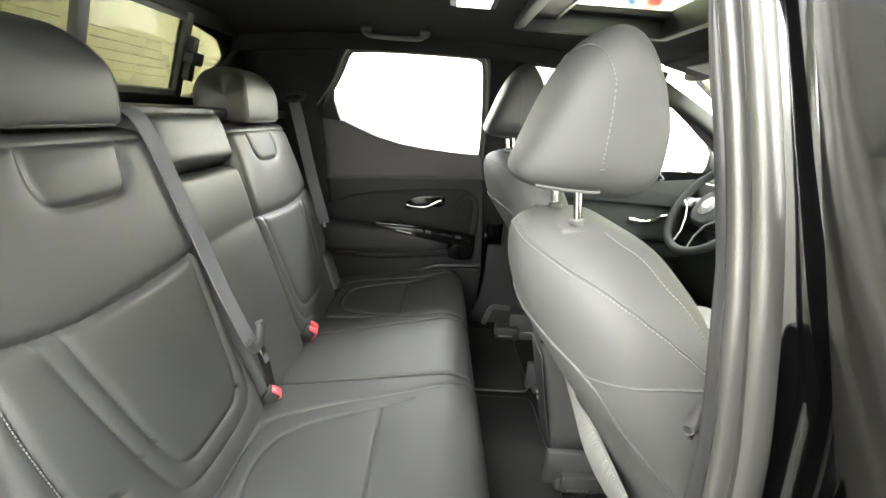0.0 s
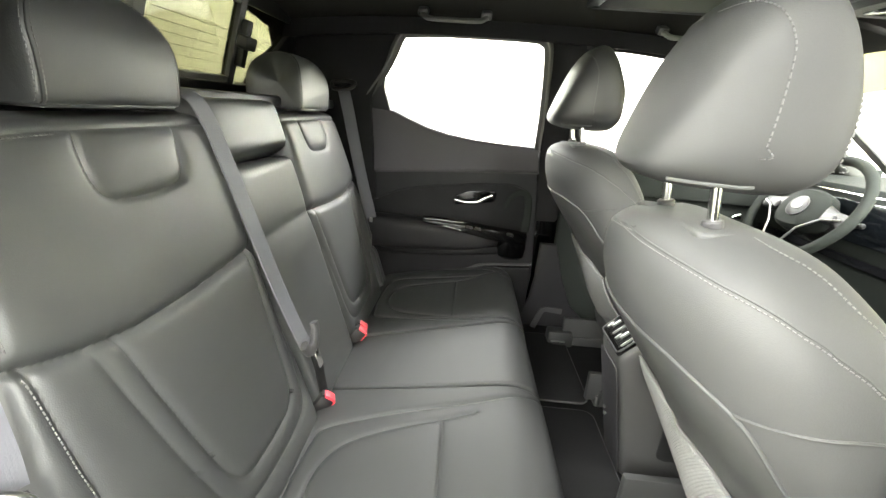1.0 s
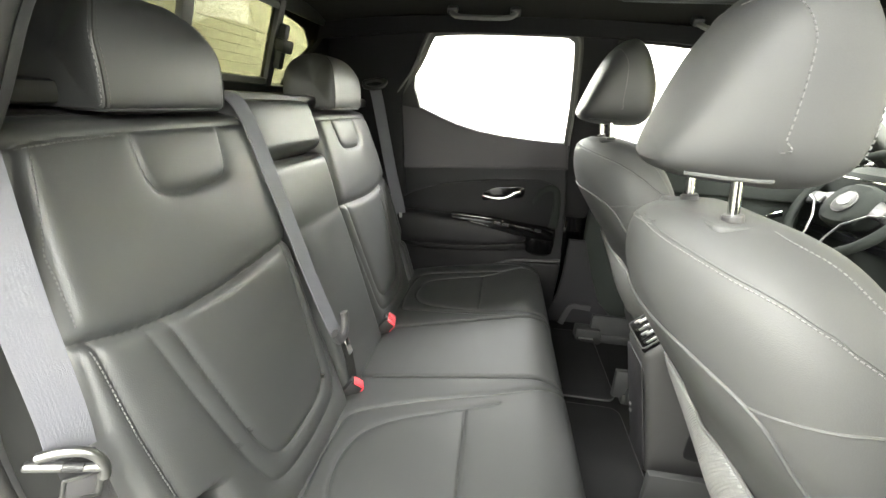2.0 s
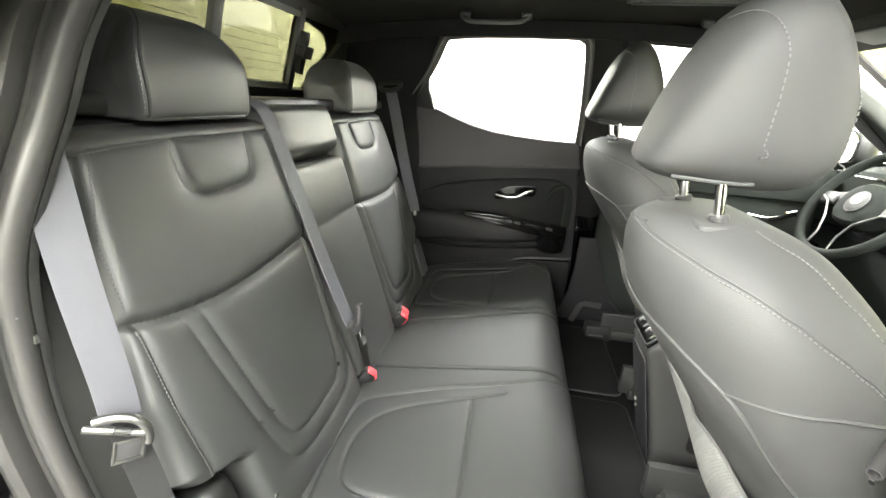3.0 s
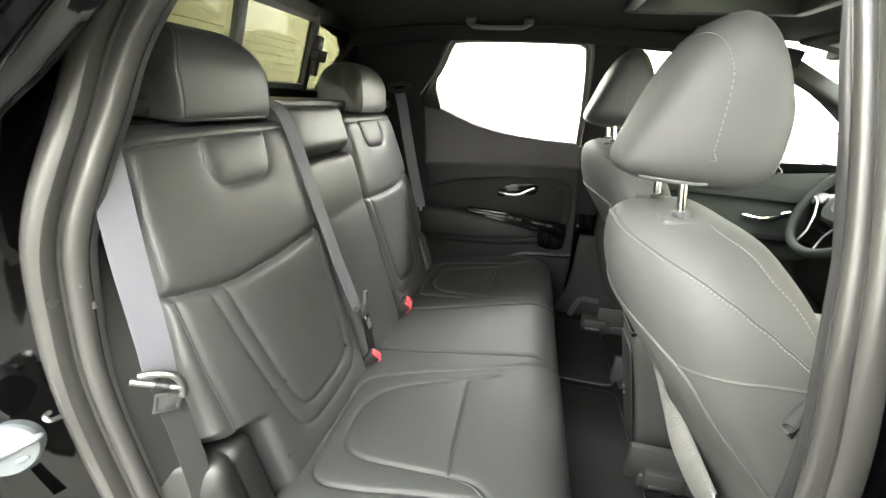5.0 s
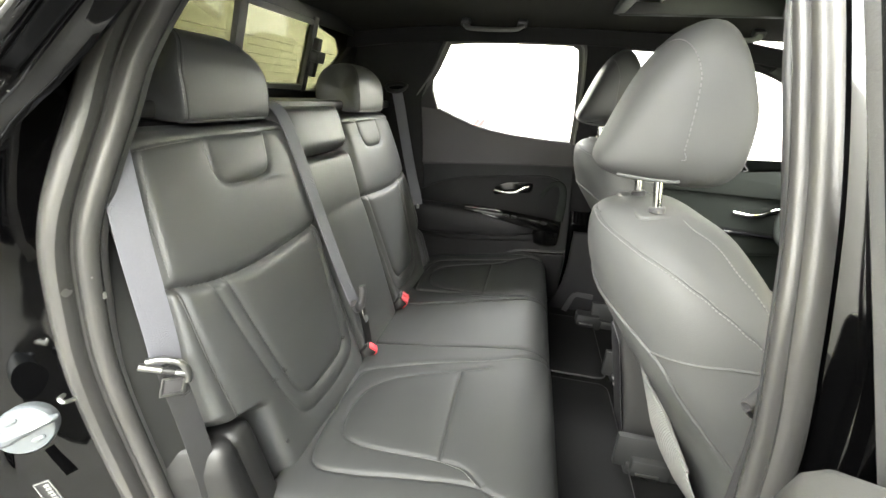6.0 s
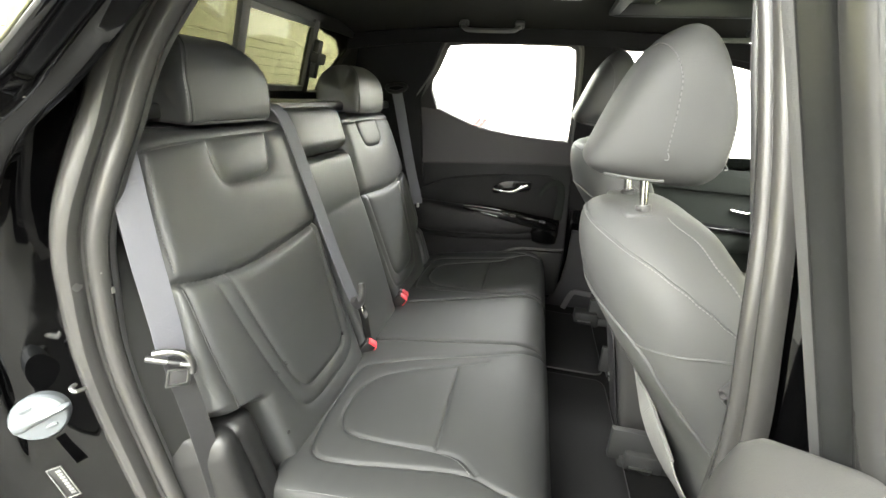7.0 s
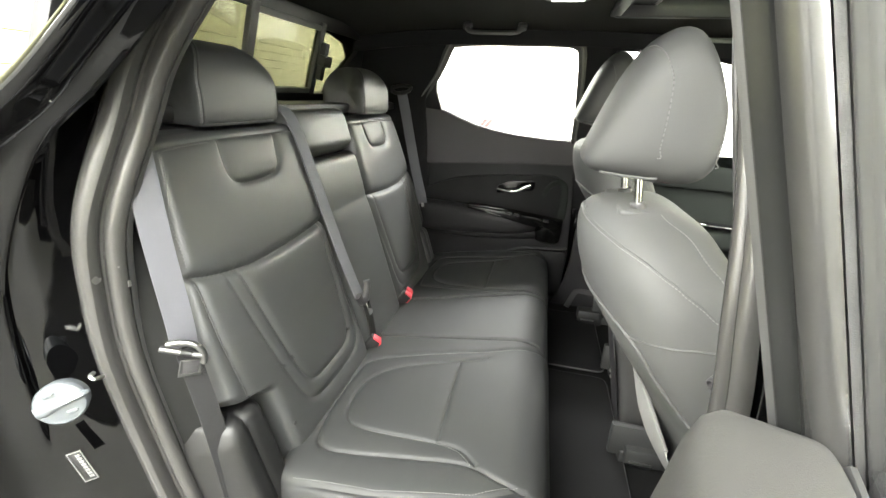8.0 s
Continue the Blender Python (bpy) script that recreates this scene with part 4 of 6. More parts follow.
def front_seat(c, dx, dz, label, cover=GREY_LEATHER):
    """Front seat: lofted backrest, hard back shell, pocket, cushion and rails."""
    seat = thing("front_seat", label, "car seat", "front seats", at=(0.95 + dx, c, 0.47))
    # height, rear x, front x, half width, squareness; the rear face is scooped out below for knee room
    spec = ((0.66, 0.890, 1.010, 0.240, 4.0), (0.70, 0.868, 1.000, 0.246, 4.0), (0.75, 0.845, 0.985, 0.250, 4.0), (0.85, 0.803, 0.965, 0.260, 4.0), (0.90, 0.775, 0.955, 0.264, 4.0), (0.95, 0.737, 0.942, 0.266, 4.0),
            (1.00, 0.698, 0.928, 0.267, 4.0), (1.05, 0.662, 0.908, 0.266, 3.9), (1.10, 0.637, 0.887, 0.262, 3.7), (1.15, 0.621, 0.866, 0.252, 3.5), (1.19, 0.613, 0.845, 0.231, 3.3), (1.22, 0.612, 0.824, 0.200, 3.1),
            (1.24, 0.619, 0.807, 0.164, 3.0), (1.253, 0.636, 0.782, 0.124, 3.0), (1.259, 0.662, 0.757, 0.078, 2.8))
    N = 112
    raw = []
    for z, xb, xf, hw, e in spec:
        ring = []
        dep = xf - xb
        for a, b in squircle(dep / 2, hw, N, e):
            q = b / hw
            u = a / dep + 0.5
            bow = 0.050 * q * q * (1 - u) - 0.012 * (1 - q * q) * u
            bow += 0.014 * max(0.0, 1 - q * q) ** 1.5 * (1 - u) * float(np.interp(z, [0.86, 0.95, 1.05, 1.09, 1.12], [0, 1, 1, 0.5, 0]))
            narrow = 1 - 0.10 * (0.5 - (a + bow) / dep)
            ring.append(Vector((xb + dx + dep / 2 + a + bow, c + b * narrow, z + dz)))
        raw.append(ring)
    cols = [spline([r[j] for r in raw], 4) for j in range(N)]
    rings = [[cols[j][i] for j in range(N)] for i in range(len(cols[0]))]
    back = part("backrest", loft(rings), cover, seat)
    heights = [r[0].z for r in rings]

    def skin(q, z, lift=0.0):
        """A point of the backrest's skin: q is the share of the way round from the front, z the height."""
        k = (q % 1.0) * N
        a = int(k)
        p = []
        for col in (cols[a % N], cols[(a + 1) % N]):
            p.append(Vector((float(np.interp(z, heights, [v.x for v in col])), float(np.interp(z, heights, [v.y for v in col])), z)))
        p = p[0].lerp(p[1], k - a)
        i = int(np.argmin([abs(h - z) for h in heights]))
        xs = [v.x for v in rings[i]]
        return p + (p - Vector(((min(xs) + max(xs)) / 2, c, z))).normalized() * lift

    # sewn lines laid on the backrest
    def sewn(table, s, lift, n=10):
        line = spline([(q, z, 0) for q, z in table], n)
        return [skin(v.x if s > 0 else 1 - v.x, v.y + dz, lift) for v in line]

    cap_line = [(0.49, 1.236), (0.52, 1.230), (0.555, 1.225), (0.59, 1.2195), (0.63, 1.212), (0.66, 1.207), (0.69, 1.200), (0.715, 1.191), (0.735, 1.182), (0.75, 1.164), (0.757, 1.150), (0.777, 1.128), (0.83, 1.09)]
    front_line = [(0.732, 1.2565), (0.745, 1.252), (0.766, 1.238), (0.777, 1.215), (0.79, 1.198), (0.805, 1.155), (0.83, 1.06)]
    side_line = [(0.612, 1.083), (0.640, 1.088), (0.682, 1.096), (0.726, 1.103), (0.755, 1.109), (0.80, 1.114)]
    rim_line = [(0.50, 1.106), (0.54, 1.106), (0.58, 1.096), (0.61, 1.084), (0.633, 1.062), (0.647, 1.015), (0.664, 0.981), (0.682, 0.948), (0.700, 0.89), (0.712, 0.80), (0.715, 0.67)]
    for s in (1, -1):
        part("stitching", stitches(sewn(cap_line, s, 0.0010, 60), 0.0030, 0.0020, 0.0009), THREAD_LIGHT, back)
        part("seam_piping", tube(sewn([(a, b + 0.0045) for a, b in cap_line], s, 0.0001), 0.0014, 6), GREY_LEATHER, back)
        part("stitching", stitches(sewn(front_line, s, 0.0010, 60), 0.0030, 0.0020, 0.0009), THREAD_LIGHT, back)
        part("seam_piping", tube(sewn(side_line, s, 0.0003), 0.0022, 6), GREY_LEATHER, back)
    # hard back shell inside a raised rim
    part("top_insert", plate(round_poly([(0.662 + dx, c - 0.10), (0.735 + dx, c - 0.088), (0.735 + dx, c + 0.088), (0.662 + dx, c + 0.10)], 0.02), pose(0, 0, 1.2485 + dz), 0.0085, 0.005, 3), GREY_LEATHER, back)
    edge = sewn(rim_line, 1, 0.0012)
    far_edge = sewn(rim_line, -1, 0.0012)
    part("back_rim", tube(list(reversed(far_edge)) + edge[1:], 0.0030, 8), GREY_LEATHER, back, "smooth grey rolled rim")
    rq, rz = [v.x for v in spline([(q, z, 0) for q, z in rim_line], 10)], [v.y for v in spline([(q, z, 0) for q, z in rim_line], 10)]
    vs, fs = [], []
    U, V = 61, 30
    for q in np.linspace(-0.214, 0.214, U):
        top = float(np.interp(0.5 + abs(q), rq, rz))
        for k in np.linspace(0, 1, V):
            vs.append(skin(0.5 + q, 0.665 + dz + (top - 0.665) * k, 0.0016))
    for i in range(U - 1):
        for j in range(V - 1):
            fs.append((i * V + j, i * V + j + 1, (i + 1) * V + j + 1, (i + 1) * V + j))
    part("back_panel", (vs, fs), SEAT_BACK, back, "smooth grey plastic back panel")
    # map pocket: a mesh sheet hanging from a straight hem a finger's width off the panel
    vs, fs = [], []
    for i, z in enumerate(np.linspace(0.68, 0.898, 16)):
        for y in np.linspace(-0.200, 0.200, 22):
            q = y / 0.200
            k = i / 15
            rear = skin(0.5 - 0.155 * q, z + dz)
            out = 0.003 + 0.006 * (1 - abs(q) ** 6)
            hem = 0.786 + dx - rear.x
            vs.append((rear.x - out + min(0.0, hem + out) * k ** 1.5, c + y * 1.02, z + dz + 0.010 * q * k))
    for i in range(15):
        for j in range(21):
            fs.append((i * 22 + j, i * 22 + j + 1, (i + 1) * 22 + j + 1, (i + 1) * 22 + j))
    pk = part("map_pocket", (vs, fs), NET, back, "grey mesh map pocket")
    so = pk.modifiers.new("thickness", "SOLIDIFY")
    so.thickness = 0.002
    part("pocket_hem", tube([Vector(v) for v in vs[15 * 22:16 * 22]], 0.0032, 8), PALE_TRIM, pk, "pale stitched pocket hem")
    # cushion and base
    q = []
    for x, hw, z0, z1 in ((0.935, 0.22, 0.60, 0.76), (0.96, 0.255, 0.59, 0.80), (1.10, 0.262, 0.585, 0.805), (1.28, 0.258, 0.59, 0.83), (1.36, 0.24, 0.61, 0.825), (1.40, 0.20, 0.65, 0.80)):
        q.append([(x + dx, c + a, (z0 + z1) / 2 + b) for a, b in squircle(hw, (z1 - z0) / 2, 36, 4)])
    part("cushion", loft(q), GREY_LEATHER, seat)
    part("side_shield", box((1.06 + dx, c - 0.262, 0.625), (0.44, 0.02, 0.12), 0.009), PLASTIC, seat)
    for dy in (-0.19, 0.19):
        r = part("rail", join(box((1.06 + dx, c + dy, 0.50), (0.44, 0.035, 0.04), 0.006), box(((0.80 if dy * c > 0 else 0.90) + dx, c + dy, 0.515), (0.10, 0.060, 0.055), 0.010), box((1.02 + dx, c + dy, 0.55), (0.42, 0.02, 0.10), 0.004)), RAIL_GREY, seat, "grey seat rail with a covered end")
        if dy > 0:
            part("rail_edge", box(((0.80 if dy * c > 0 else 0.90) - 0.007 + dx, c + dy - 0.0315, 0.503), (0.058, 0.004, 0.007), 0.001), STEEL, r, "bright steel rail edge")
        part("rail_cover", box(((0.80 if dy * c > 0 else 0.90) + dx, c + dy, 0.505), (0.07, 0.056, 0.05), 0.014, (0, 20, 0)), PLASTIC_DARK, r, "dark plastic rail end cover")
    return seat, rings, skin


near_seat, near_rings, near_skin = front_seat(-0.375, 0.0, 0.0, "grey leather front passenger seat with stitched shoulders")
far_seat, far_rings, far_skin = front_seat(0.41, 0.03, 0.045, "dark grey leather driver's seat with light piping")
front_headrest((0.0,), -0.372, 0.0)
# driver's headrest: the darker leather carries the far side's shade
front_headrest((0.03,), 0.41, 0.045, LEATHER)

# open-ended grip tube on the passenger seat's side
lev = thing("seat_lever", "rolled grey plastic grip on the side of the passenger seat", "seat lever", at=(0.80, -0.645, 1.06))
tip, root = Vector((0.770, -0.674, 1.092)), Vector((0.806, -0.641, 1.104))
axis = (tip - root).normalized()
side_way = axis.cross(Vector((0, 0, 1))).normalized()
up_way = side_way.cross(axis).normalized()
rings = []
for p, r in ((root, 0.0062), (tip - axis * 0.003, 0.0064), (tip, 0.0060), (tip, 0.0048), (tip - axis * 0.02, 0.0043)):
    rings.append([p + side_way * (r * math.cos(2 * math.pi * k / 20)) + up_way * (r * math.sin(2 * math.pi * k / 20)) for k in range(20)])
part("grip", loft(rings), GREY_TRIM, lev)
part("flap", sweep([(-0.003, -0.002), (0.003, -0.002), (0.003, 0.002), (-0.003, 0.002)], [tip - up_way * 0.008 - axis * 0.004, tip - up_way * 0.030 - axis * 0.02, root - up_way * 0.034], side_way, scale=lambda t: 1.0), PLASTIC_DARK, lev)

# ================================================================ rear of the centre console
con = thing("rear_console", "dark plastic console end with air vents and sockets", "console", at=(0.90, 0.05, 0.50))
CY = 0.003
rings = []
for z, x0, hw in ((0.475, 0.868, 0.076), (0.60, 0.846, 0.077), (0.70, 0.824, 0.078), (0.78, 0.803, 0.078), (0.818, 0.793, 0.078), (0.836, 0.793, 0.078), (0.85, 0.803, 0.077), (0.90, 0.852, 0.075), (0.915, 0.872, 0.072), (0.922, 0.90, 0.06)):
    rings.append([((x0 + 1.30) / 2 + a, CY + b, z) for a, b in squircle((1.30 - x0) / 2, hw, 48, 9)])
part("body", loft(rings), DOOR_TRIM, con, "smooth grey console side")
# vent panel lying flush in the sloping shoulder: x across, y up the slope
vm = Matrix.Translation((0.823, 0.004, 0.871)) @ Matrix(((0, 0.707, -0.707, 0), (-1, 0, 0, 0), (0, 0.707, 0.707, 0), (0, 0, 0, 1)))
vent = part("vent_panel", moved(box((0, 0, 0), (0.132, 0.094, 0.010), 0.004), vm), SWITCH_BLACK, con, "gloss black vent panel")
part("vent_surround", moved(tube([Vector((x, y, 0.005)) for x, y in (lambda p: p + p[:1])(round_poly([(-0.062, -0.043), (0.062, -0.043), (0.062, 0.043), (-0.062, 0.043)], 0.012))], 0.0022, 8, (0.1, 0.2, 1)), vm), GREY_TRIM, vent, "satin rim round both vents")
for dx in (-0.030, 0.030):
    part("vent_vane", moved(join(*[box((dx - 0.018 + 0.009 * k, 0, 0.006), (0.002, 0.066, 0.006), 0.0006, (0, 25, 0)) for k in range(5)]), vm), PLASTIC_DARK, vent)
    part("vent_bar", moved(box((dx + 0.020, 0.002, 0.007), (0.0035, 0.058, 0.006), 0.001), vm), STEEL, vent, "bright upright vent edge")
    part("vent_tab", moved(box((dx - 0.004, -0.004, 0.009), (0.008, 0.026, 0.008), 0.002), vm), STEEL, vent, "bright vent tab")
    part("vent_wheel", moved(box((dx - 0.018, -0.018, 0.007), (0.006, 0.020, 0.006), 0.002), vm), STEEL, vent, "small bright thumb wheel")
# end face gets a darker plate for the shade on the console's rear side
part("rear_face", plate(round_poly([(0.475, -0.060), (0.80, -0.062), (0.80, 0.062), (0.475, 0.060)], 0.012), Matrix(((-0.213, 0, -1, 0.9675), (0, 1, 0, CY), (1, 0, -0.213, 0), (0, 0, 0, 1))), 0.003, 0.001), PLASTIC, con, "console end panel with shade in its colour")
for z in (0.590, 0.612):
    part("socket", rod((0.9675 - 0.213 * z + 0.004, 0.044, z), (0.9675 - 0.213 * z - 0.007, 0.044, z - 0.002), 0.0055, 14, 0.0015), STEEL, con, "small bright socket")

# ---------------------------------------------------------------- floor mats
for nm, (x0, x1, y0, y1) in (("near", (0.56, 0.856, -0.62, 0.178)), ("far", (0.56, 0.86, 0.215, 0.66))):
    g = plate(round_poly([(x0, y0), (x1, y0), (x1, y1), (x0, y1)], 0.04), pose(0, 0, 0.474), 0.010, 0.003)
    fm = thing("floor_mat", "black carpeted floor mat with stitched edge", "floor mat", "rear floor mats", at=((x0 + x1) / 2, (y0 + y1) / 2, 0.474))
    part("carpet", g, MAT, fm)
    loop = round_poly([(x0, y0), (x1, y0), (x1, y1), (x0, y1)], 0.04)
    part("edge_binding", tube([Vector((p[0], p[1], 0.480)) for p in loop + loop[:1]], 0.003, 6, (0.1, 0.2, 1)), GREY_TRIM, fm, "grey stitched edge binding")

# ================================================================ far rear door, shut
YD = 0.795
door = thing("rear_door", "dark grey trimmed rear car door, shut", "car door", at=(0.32, YD, 0.50))
low = [(-0.05, 1.13), (0.69, 1.16), (0.715, 0.70), (0.70, 0.50), (0.06, 0.50), (0.0, 0.64), (-0.05, 0.9)]
part("trim_panel", plate(round_poly(low, 0.02), facing(YD + 0.012), 0.022, 0.008), DOOR_MID, door)
up = [(-0.06, 1.372), (0.0, 1.374), (0.07, 1.362), (0.15, 1.330), (0.225, 1.303), (0.31, 1.283), (0.41, 1.269), (0.53, 1.260), (0.668, 1.254), (0.683, 1.158), (0.45, 1.148), (0.20, 1.133), (-0.045, 1.113)]
part("belt_panel", plate(up, facing(YD), 0.040, 0.010, 3), PLASTIC_SOFT, door, "grey hard plastic beltline panel")
part("belt_groove", sweep([(-0.004, -0.004), (0.004, -0.004), (0.004, 0.004), (-0.004, 0.004)], [(-0.045, YD - 0.026, 1.110), (0.20, YD - 0.026, 1.130), (0.45, YD - 0.026, 1.145), (0.685, YD - 0.026, 1.155)], (0, -1, 0)), PLASTIC_DARK, door)
# swept insert below the beltline
ins = spline([(0.0, 0.99), (0.09, 1.032), (0.20, 1.060), (0.34, 1.080), (0.50, 1.094), (0.60, 1.095), (0.655, 1.06), (0.672, 0.98), (0.668, 0.90)], 5)
poly = [(float(p[0]), float(p[1])) for p in ins] + [(0.655, 0.82), (0.60, 0.80), (0.40, 0.86), (0.0, 0.86)]
part("insert", plate(poly, facing(YD - 0.006), 0.010, 0.006, 3), DOOR_DARK, door, "darker swept insert")
part("insert_ridge", tube([Vector((float(p[0]), YD - 0.014, float(p[1]))) for p in ins], 0.004, 6), DOOR_MID, door)
# armrest
ar = []
for x, z0, z1, out in ((-0.05, 0.80, 0.935, 0.055), (0.05, 0.79, 0.936, 0.072), (0.20, 0.795, 0.930, 0.080), (0.35, 0.805, 0.915, 0.078), (0.46, 0.815, 0.895, 0.066), (0.53, 0.828, 0.878, 0.046), (0.56, 0.84, 0.868, 0.024)):
    ar.append([(x, YD - out / 2 + a, (z0 + z1) / 2 + b) for a, b in squircle(out / 2 + 0.01, (z1 - z0) / 2, 28, 3.4)])
part("armrest", loft(ar), DOOR_MID, door, "padded dark armrest")
# solid black strip laid where the armrest's underside is shaded
part("armrest_shade", sweep(squircle(0.013, 0.020, 16, 3), spline([(-0.05, YD - 0.030, 0.792), (0.15, YD - 0.042, 0.787), (0.35, YD - 0.042, 0.797), (0.48, YD - 0.032, 0.806), (0.56, YD - 0.02, 0.812)], 4), (0, 0, 1)), DOOR_DARK, door, "black strip for the shade below the armrest")
# gloss switch plate with chrome line
sw = []
for x, z0, z1, out in ((0.225, 0.934, 0.944, 0.086), (0.30, 0.922, 0.944, 0.090), (0.40, 0.900, 0.938, 0.090), (0.50, 0.880, 0.926, 0.086), (0.60, 0.862, 0.914, 0.076), (0.655, 0.86, 0.902, 0.06), (0.668, 0.868, 0.897, 0.04)):
    sw.append([(x, YD - out + 0.004 + a, (z0 + z1) / 2 + b + 0.6 * a) for a, b in squircle(0.013, (z1 - z0) / 2, 24, 4)])
plate_sw = part("switch_plate", loft(sw), SWITCH_BLACK, door, "gloss black switch plate")
part("chrome_line", sweep([(-0.001, -0.001), (0.001, -0.001), (0.001, 0.001), (-0.001, 0.001)], [(0.225, YD - 0.094, 0.944), (0.31, YD - 0.098, 0.944), (0.395, YD - 0.098, 0.940)], (0, -1, 0)), CHROME, plate_sw, "bright chrome strip")
part("chrome_line", sweep([(-0.0012, -0.002), (0.0012, -0.002), (0.0012, 0.002), (-0.0012, 0.002)], [(0.31, YD - 0.098, 0.921), (0.385, YD - 0.098, 0.907)], (0, -1, 0)), CHROME, plate_sw, "short chrome strip")
for x in (0.42, 0.455, 0.59):
    part("window_switch", box((x, YD - 0.092, 0.925 - 0.12 * (x - 0.40)), (0.026, 0.022, 0.010), 0.003, (0, 8, 0)), PLASTIC_DARK, plate_sw)
cup = []
for z, x0, x1, out in ((0.775, 0.58, 0.65, 0.03), (0.79, 0.555, 0.665, 0.048), (0.83, 0.545, 0.67, 0.055), (0.87, 0.55, 0.67, 0.058), (0.885, 0.56, 0.665, 0.05)):
    cup.append([((x0 + x1) / 2 + a, YD - out / 2 + b, z) for a, b in squircle((x1 - x0) / 2, out / 2 + 0.006, 28, 3)])
part("pull_cup", loft(cup), SWITCH_BLACK, door, "gloss black pull cup")
# inner release handle in its recess
rec = round_poly([(0.345, 0.995), (0.52, 1.02), (0.525, 1.068), (0.40, 1.058), (0.345, 1.03)], 0.02)
hb = part("handle_recess", plate(rec, facing(YD - 0.0145), 0.004, 0.002), SWITCH_BLACK, door, "black handle recess")
hl = spline([(0.350, YD - 0.024, 1.018), (0.40, YD - 0.030, 1.012), (0.445, YD - 0.034, 1.018), (0.475, YD - 0.036, 1.036), (0.505, YD - 0.034, 1.048)], 5)
part("door_handle", sweep(squircle(0.0085, 0.006, 14, 3), hl, (0, -1, 0), scale=lambda t: 0.65 + 0.5 * t), CHROME, hb, "satin chrome release handle")
# flat raised band standing for the shade of the grab recess, towards the pillar
part("grab_recess_shade", sweep(squircle(0.016, 0.004, 16, 2.4), spline([(0.565, YD - 0.0165, 1.00), (0.59, YD - 0.0165, 1.05), (0.63, YD - 0.0165, 1.070), (0.655, YD - 0.0165, 1.05), (0.662, YD - 0.0165, 0.98), (0.658, YD - 0.0165, 0.90)], 5), (0, -1, 0), scale=lambda t: 0.55 + 0.6 * t), PLASTIC_MATT, door, "dark band for the shade in the grab recess")
# pocket lip
lip = spline([(0.40, YD - 0.02, 0.700), (0.44, YD - 0.040, 0.722), (0.475, YD - 0.048, 0.742), (0.53, YD - 0.050, 0.752), (0.66, YD - 0.045, 0.758), (0.705, YD - 0.03, 0.760)], 5)
part("pocket_lip", tube([Vector(p) for p in lip], 0.0055, 8), GREY_TRIM, door, "light edge of the door pocket")
part("pocket", plate(round_poly([(0.38, 0.52), (0.70, 0.52), (0.71, 0.745), (0.47, 0.735), (0.41, 0.69)], 0.02), facing(YD - 0.010), 0.03, 0.008), DOOR_DARK, door)

# window of the far rear door
SL = 0.33


def far_win(x, z, d=0.0):
    return Vector((x, 0.775 - SL * (z - 1.255) - d, z))


win_out = [(0.668, 1.250), (0.662, 1.40), (0.642, 1.585), (0.615, 1.622), (0.56, 1.630), (0.30, 1.630), (0.15, 1.622), (0.118, 1.608), (0.06, 1.505), (-0.05, 1.365)]
wl = [far_win(x, z, 0.012) for x, z in win_out]
part("window_frame", sweep([(-0.017, -0.012), (0.017, -0.012), (0.017, 0.004), (0.008, 0.012), (-0.006, 0.012), (-0.017, 0.004)], [Vector(p) for p in spline(wl, 5)], (0, -1, -0.33)), POST_SATIN, door, "grey rubber lined window frame")
for pts in (win_out[:5], win_out[6:]):
    bead = [far_win(x, z, 0.030) for x, z in pts]
    part("window_bead", tube([Vector(p) for p in spline(bead, 5)], 0.004, 8), PALE_TRIM, door, "light grey window bead")
sail = [(0.112, 1.60), (0.058, 1.515), (0.052, 1.44), (0.072, 1.362), (0.0, 1.370), (-0.05, 1.366)]
part("sail_panel", plate(sail, lean_far(0.783, 1.255, SL), 0.02, 0.003), PLASTIC_DARK, door, "black corner panel")
pane = part("pane", plate([(-0.04, 1.24), (0.66, 1.24), (0.645, 1.60), (0.61, 1.635), (0.13, 1.635)], lean_far(0.800, 1.255, SL), 0.004, 0.0), GLASS, door)
pane.visible_shadow = False
part("outer_skin", plate(round_poly([(-0.08, 0.45), (0.76, 0.45), (0.74, 1.25), (-0.08, 1.25)], 0.02), facing(YD + 0.14), 0.02, 0.004), PAINT, door)

# ---------------------------------------------------------------- grab handles on the roof rail
for x0, x1, y, z in ((0.205, 0.415, 0.50, 1.652), (0.95, 1.16, 0.50, 1.640)):
    gh = thing("grab_handle", "dark grey folding roof grab handle", "grab handle", "roof grab handles", at=((x0 + x1) / 2, y, z))
    pts = spline([(x0, y + 0.012, z + 0.012), (x0 + 0.012, y - 0.012, z - 0.004), (x0 + 0.04, y - 0.020, z - 0.012), (x1 - 0.04, y - 0.020, z - 0.012), (x1 - 0.012, y - 0.012, z - 0.004), (x1, y + 0.012, z + 0.012)], 6)
    part("grip", sweep(squircle(0.009, 0.006, 12, 3), pts, (0, -0.6, 0.8)), PALE_TRIM, gh)
    for x in (x0 + 0.005, x1 - 0.005):
        part("mount", box((x, y + 0.012, z + 0.012), (0.034, 0.036, 0.024), 0.008, (25, 0, 0)), GREY_TRIM, gh)

# dome lamp
dome = thing("dome_lamp", "lit white dome lamp in the headliner", "ceiling lamp", at=(0.55, 0.18, 1.70))
part("housing", box((0.55, 0.18, 1.702), (0.13, 0.16, 0.016), 0.008), GREY_TRIM, dome)
part("lens", box((0.55, 0.18, 1.694), (0.095, 0.12, 0.010), 0.006), LAMP_LENS, dome, "lit white lens")

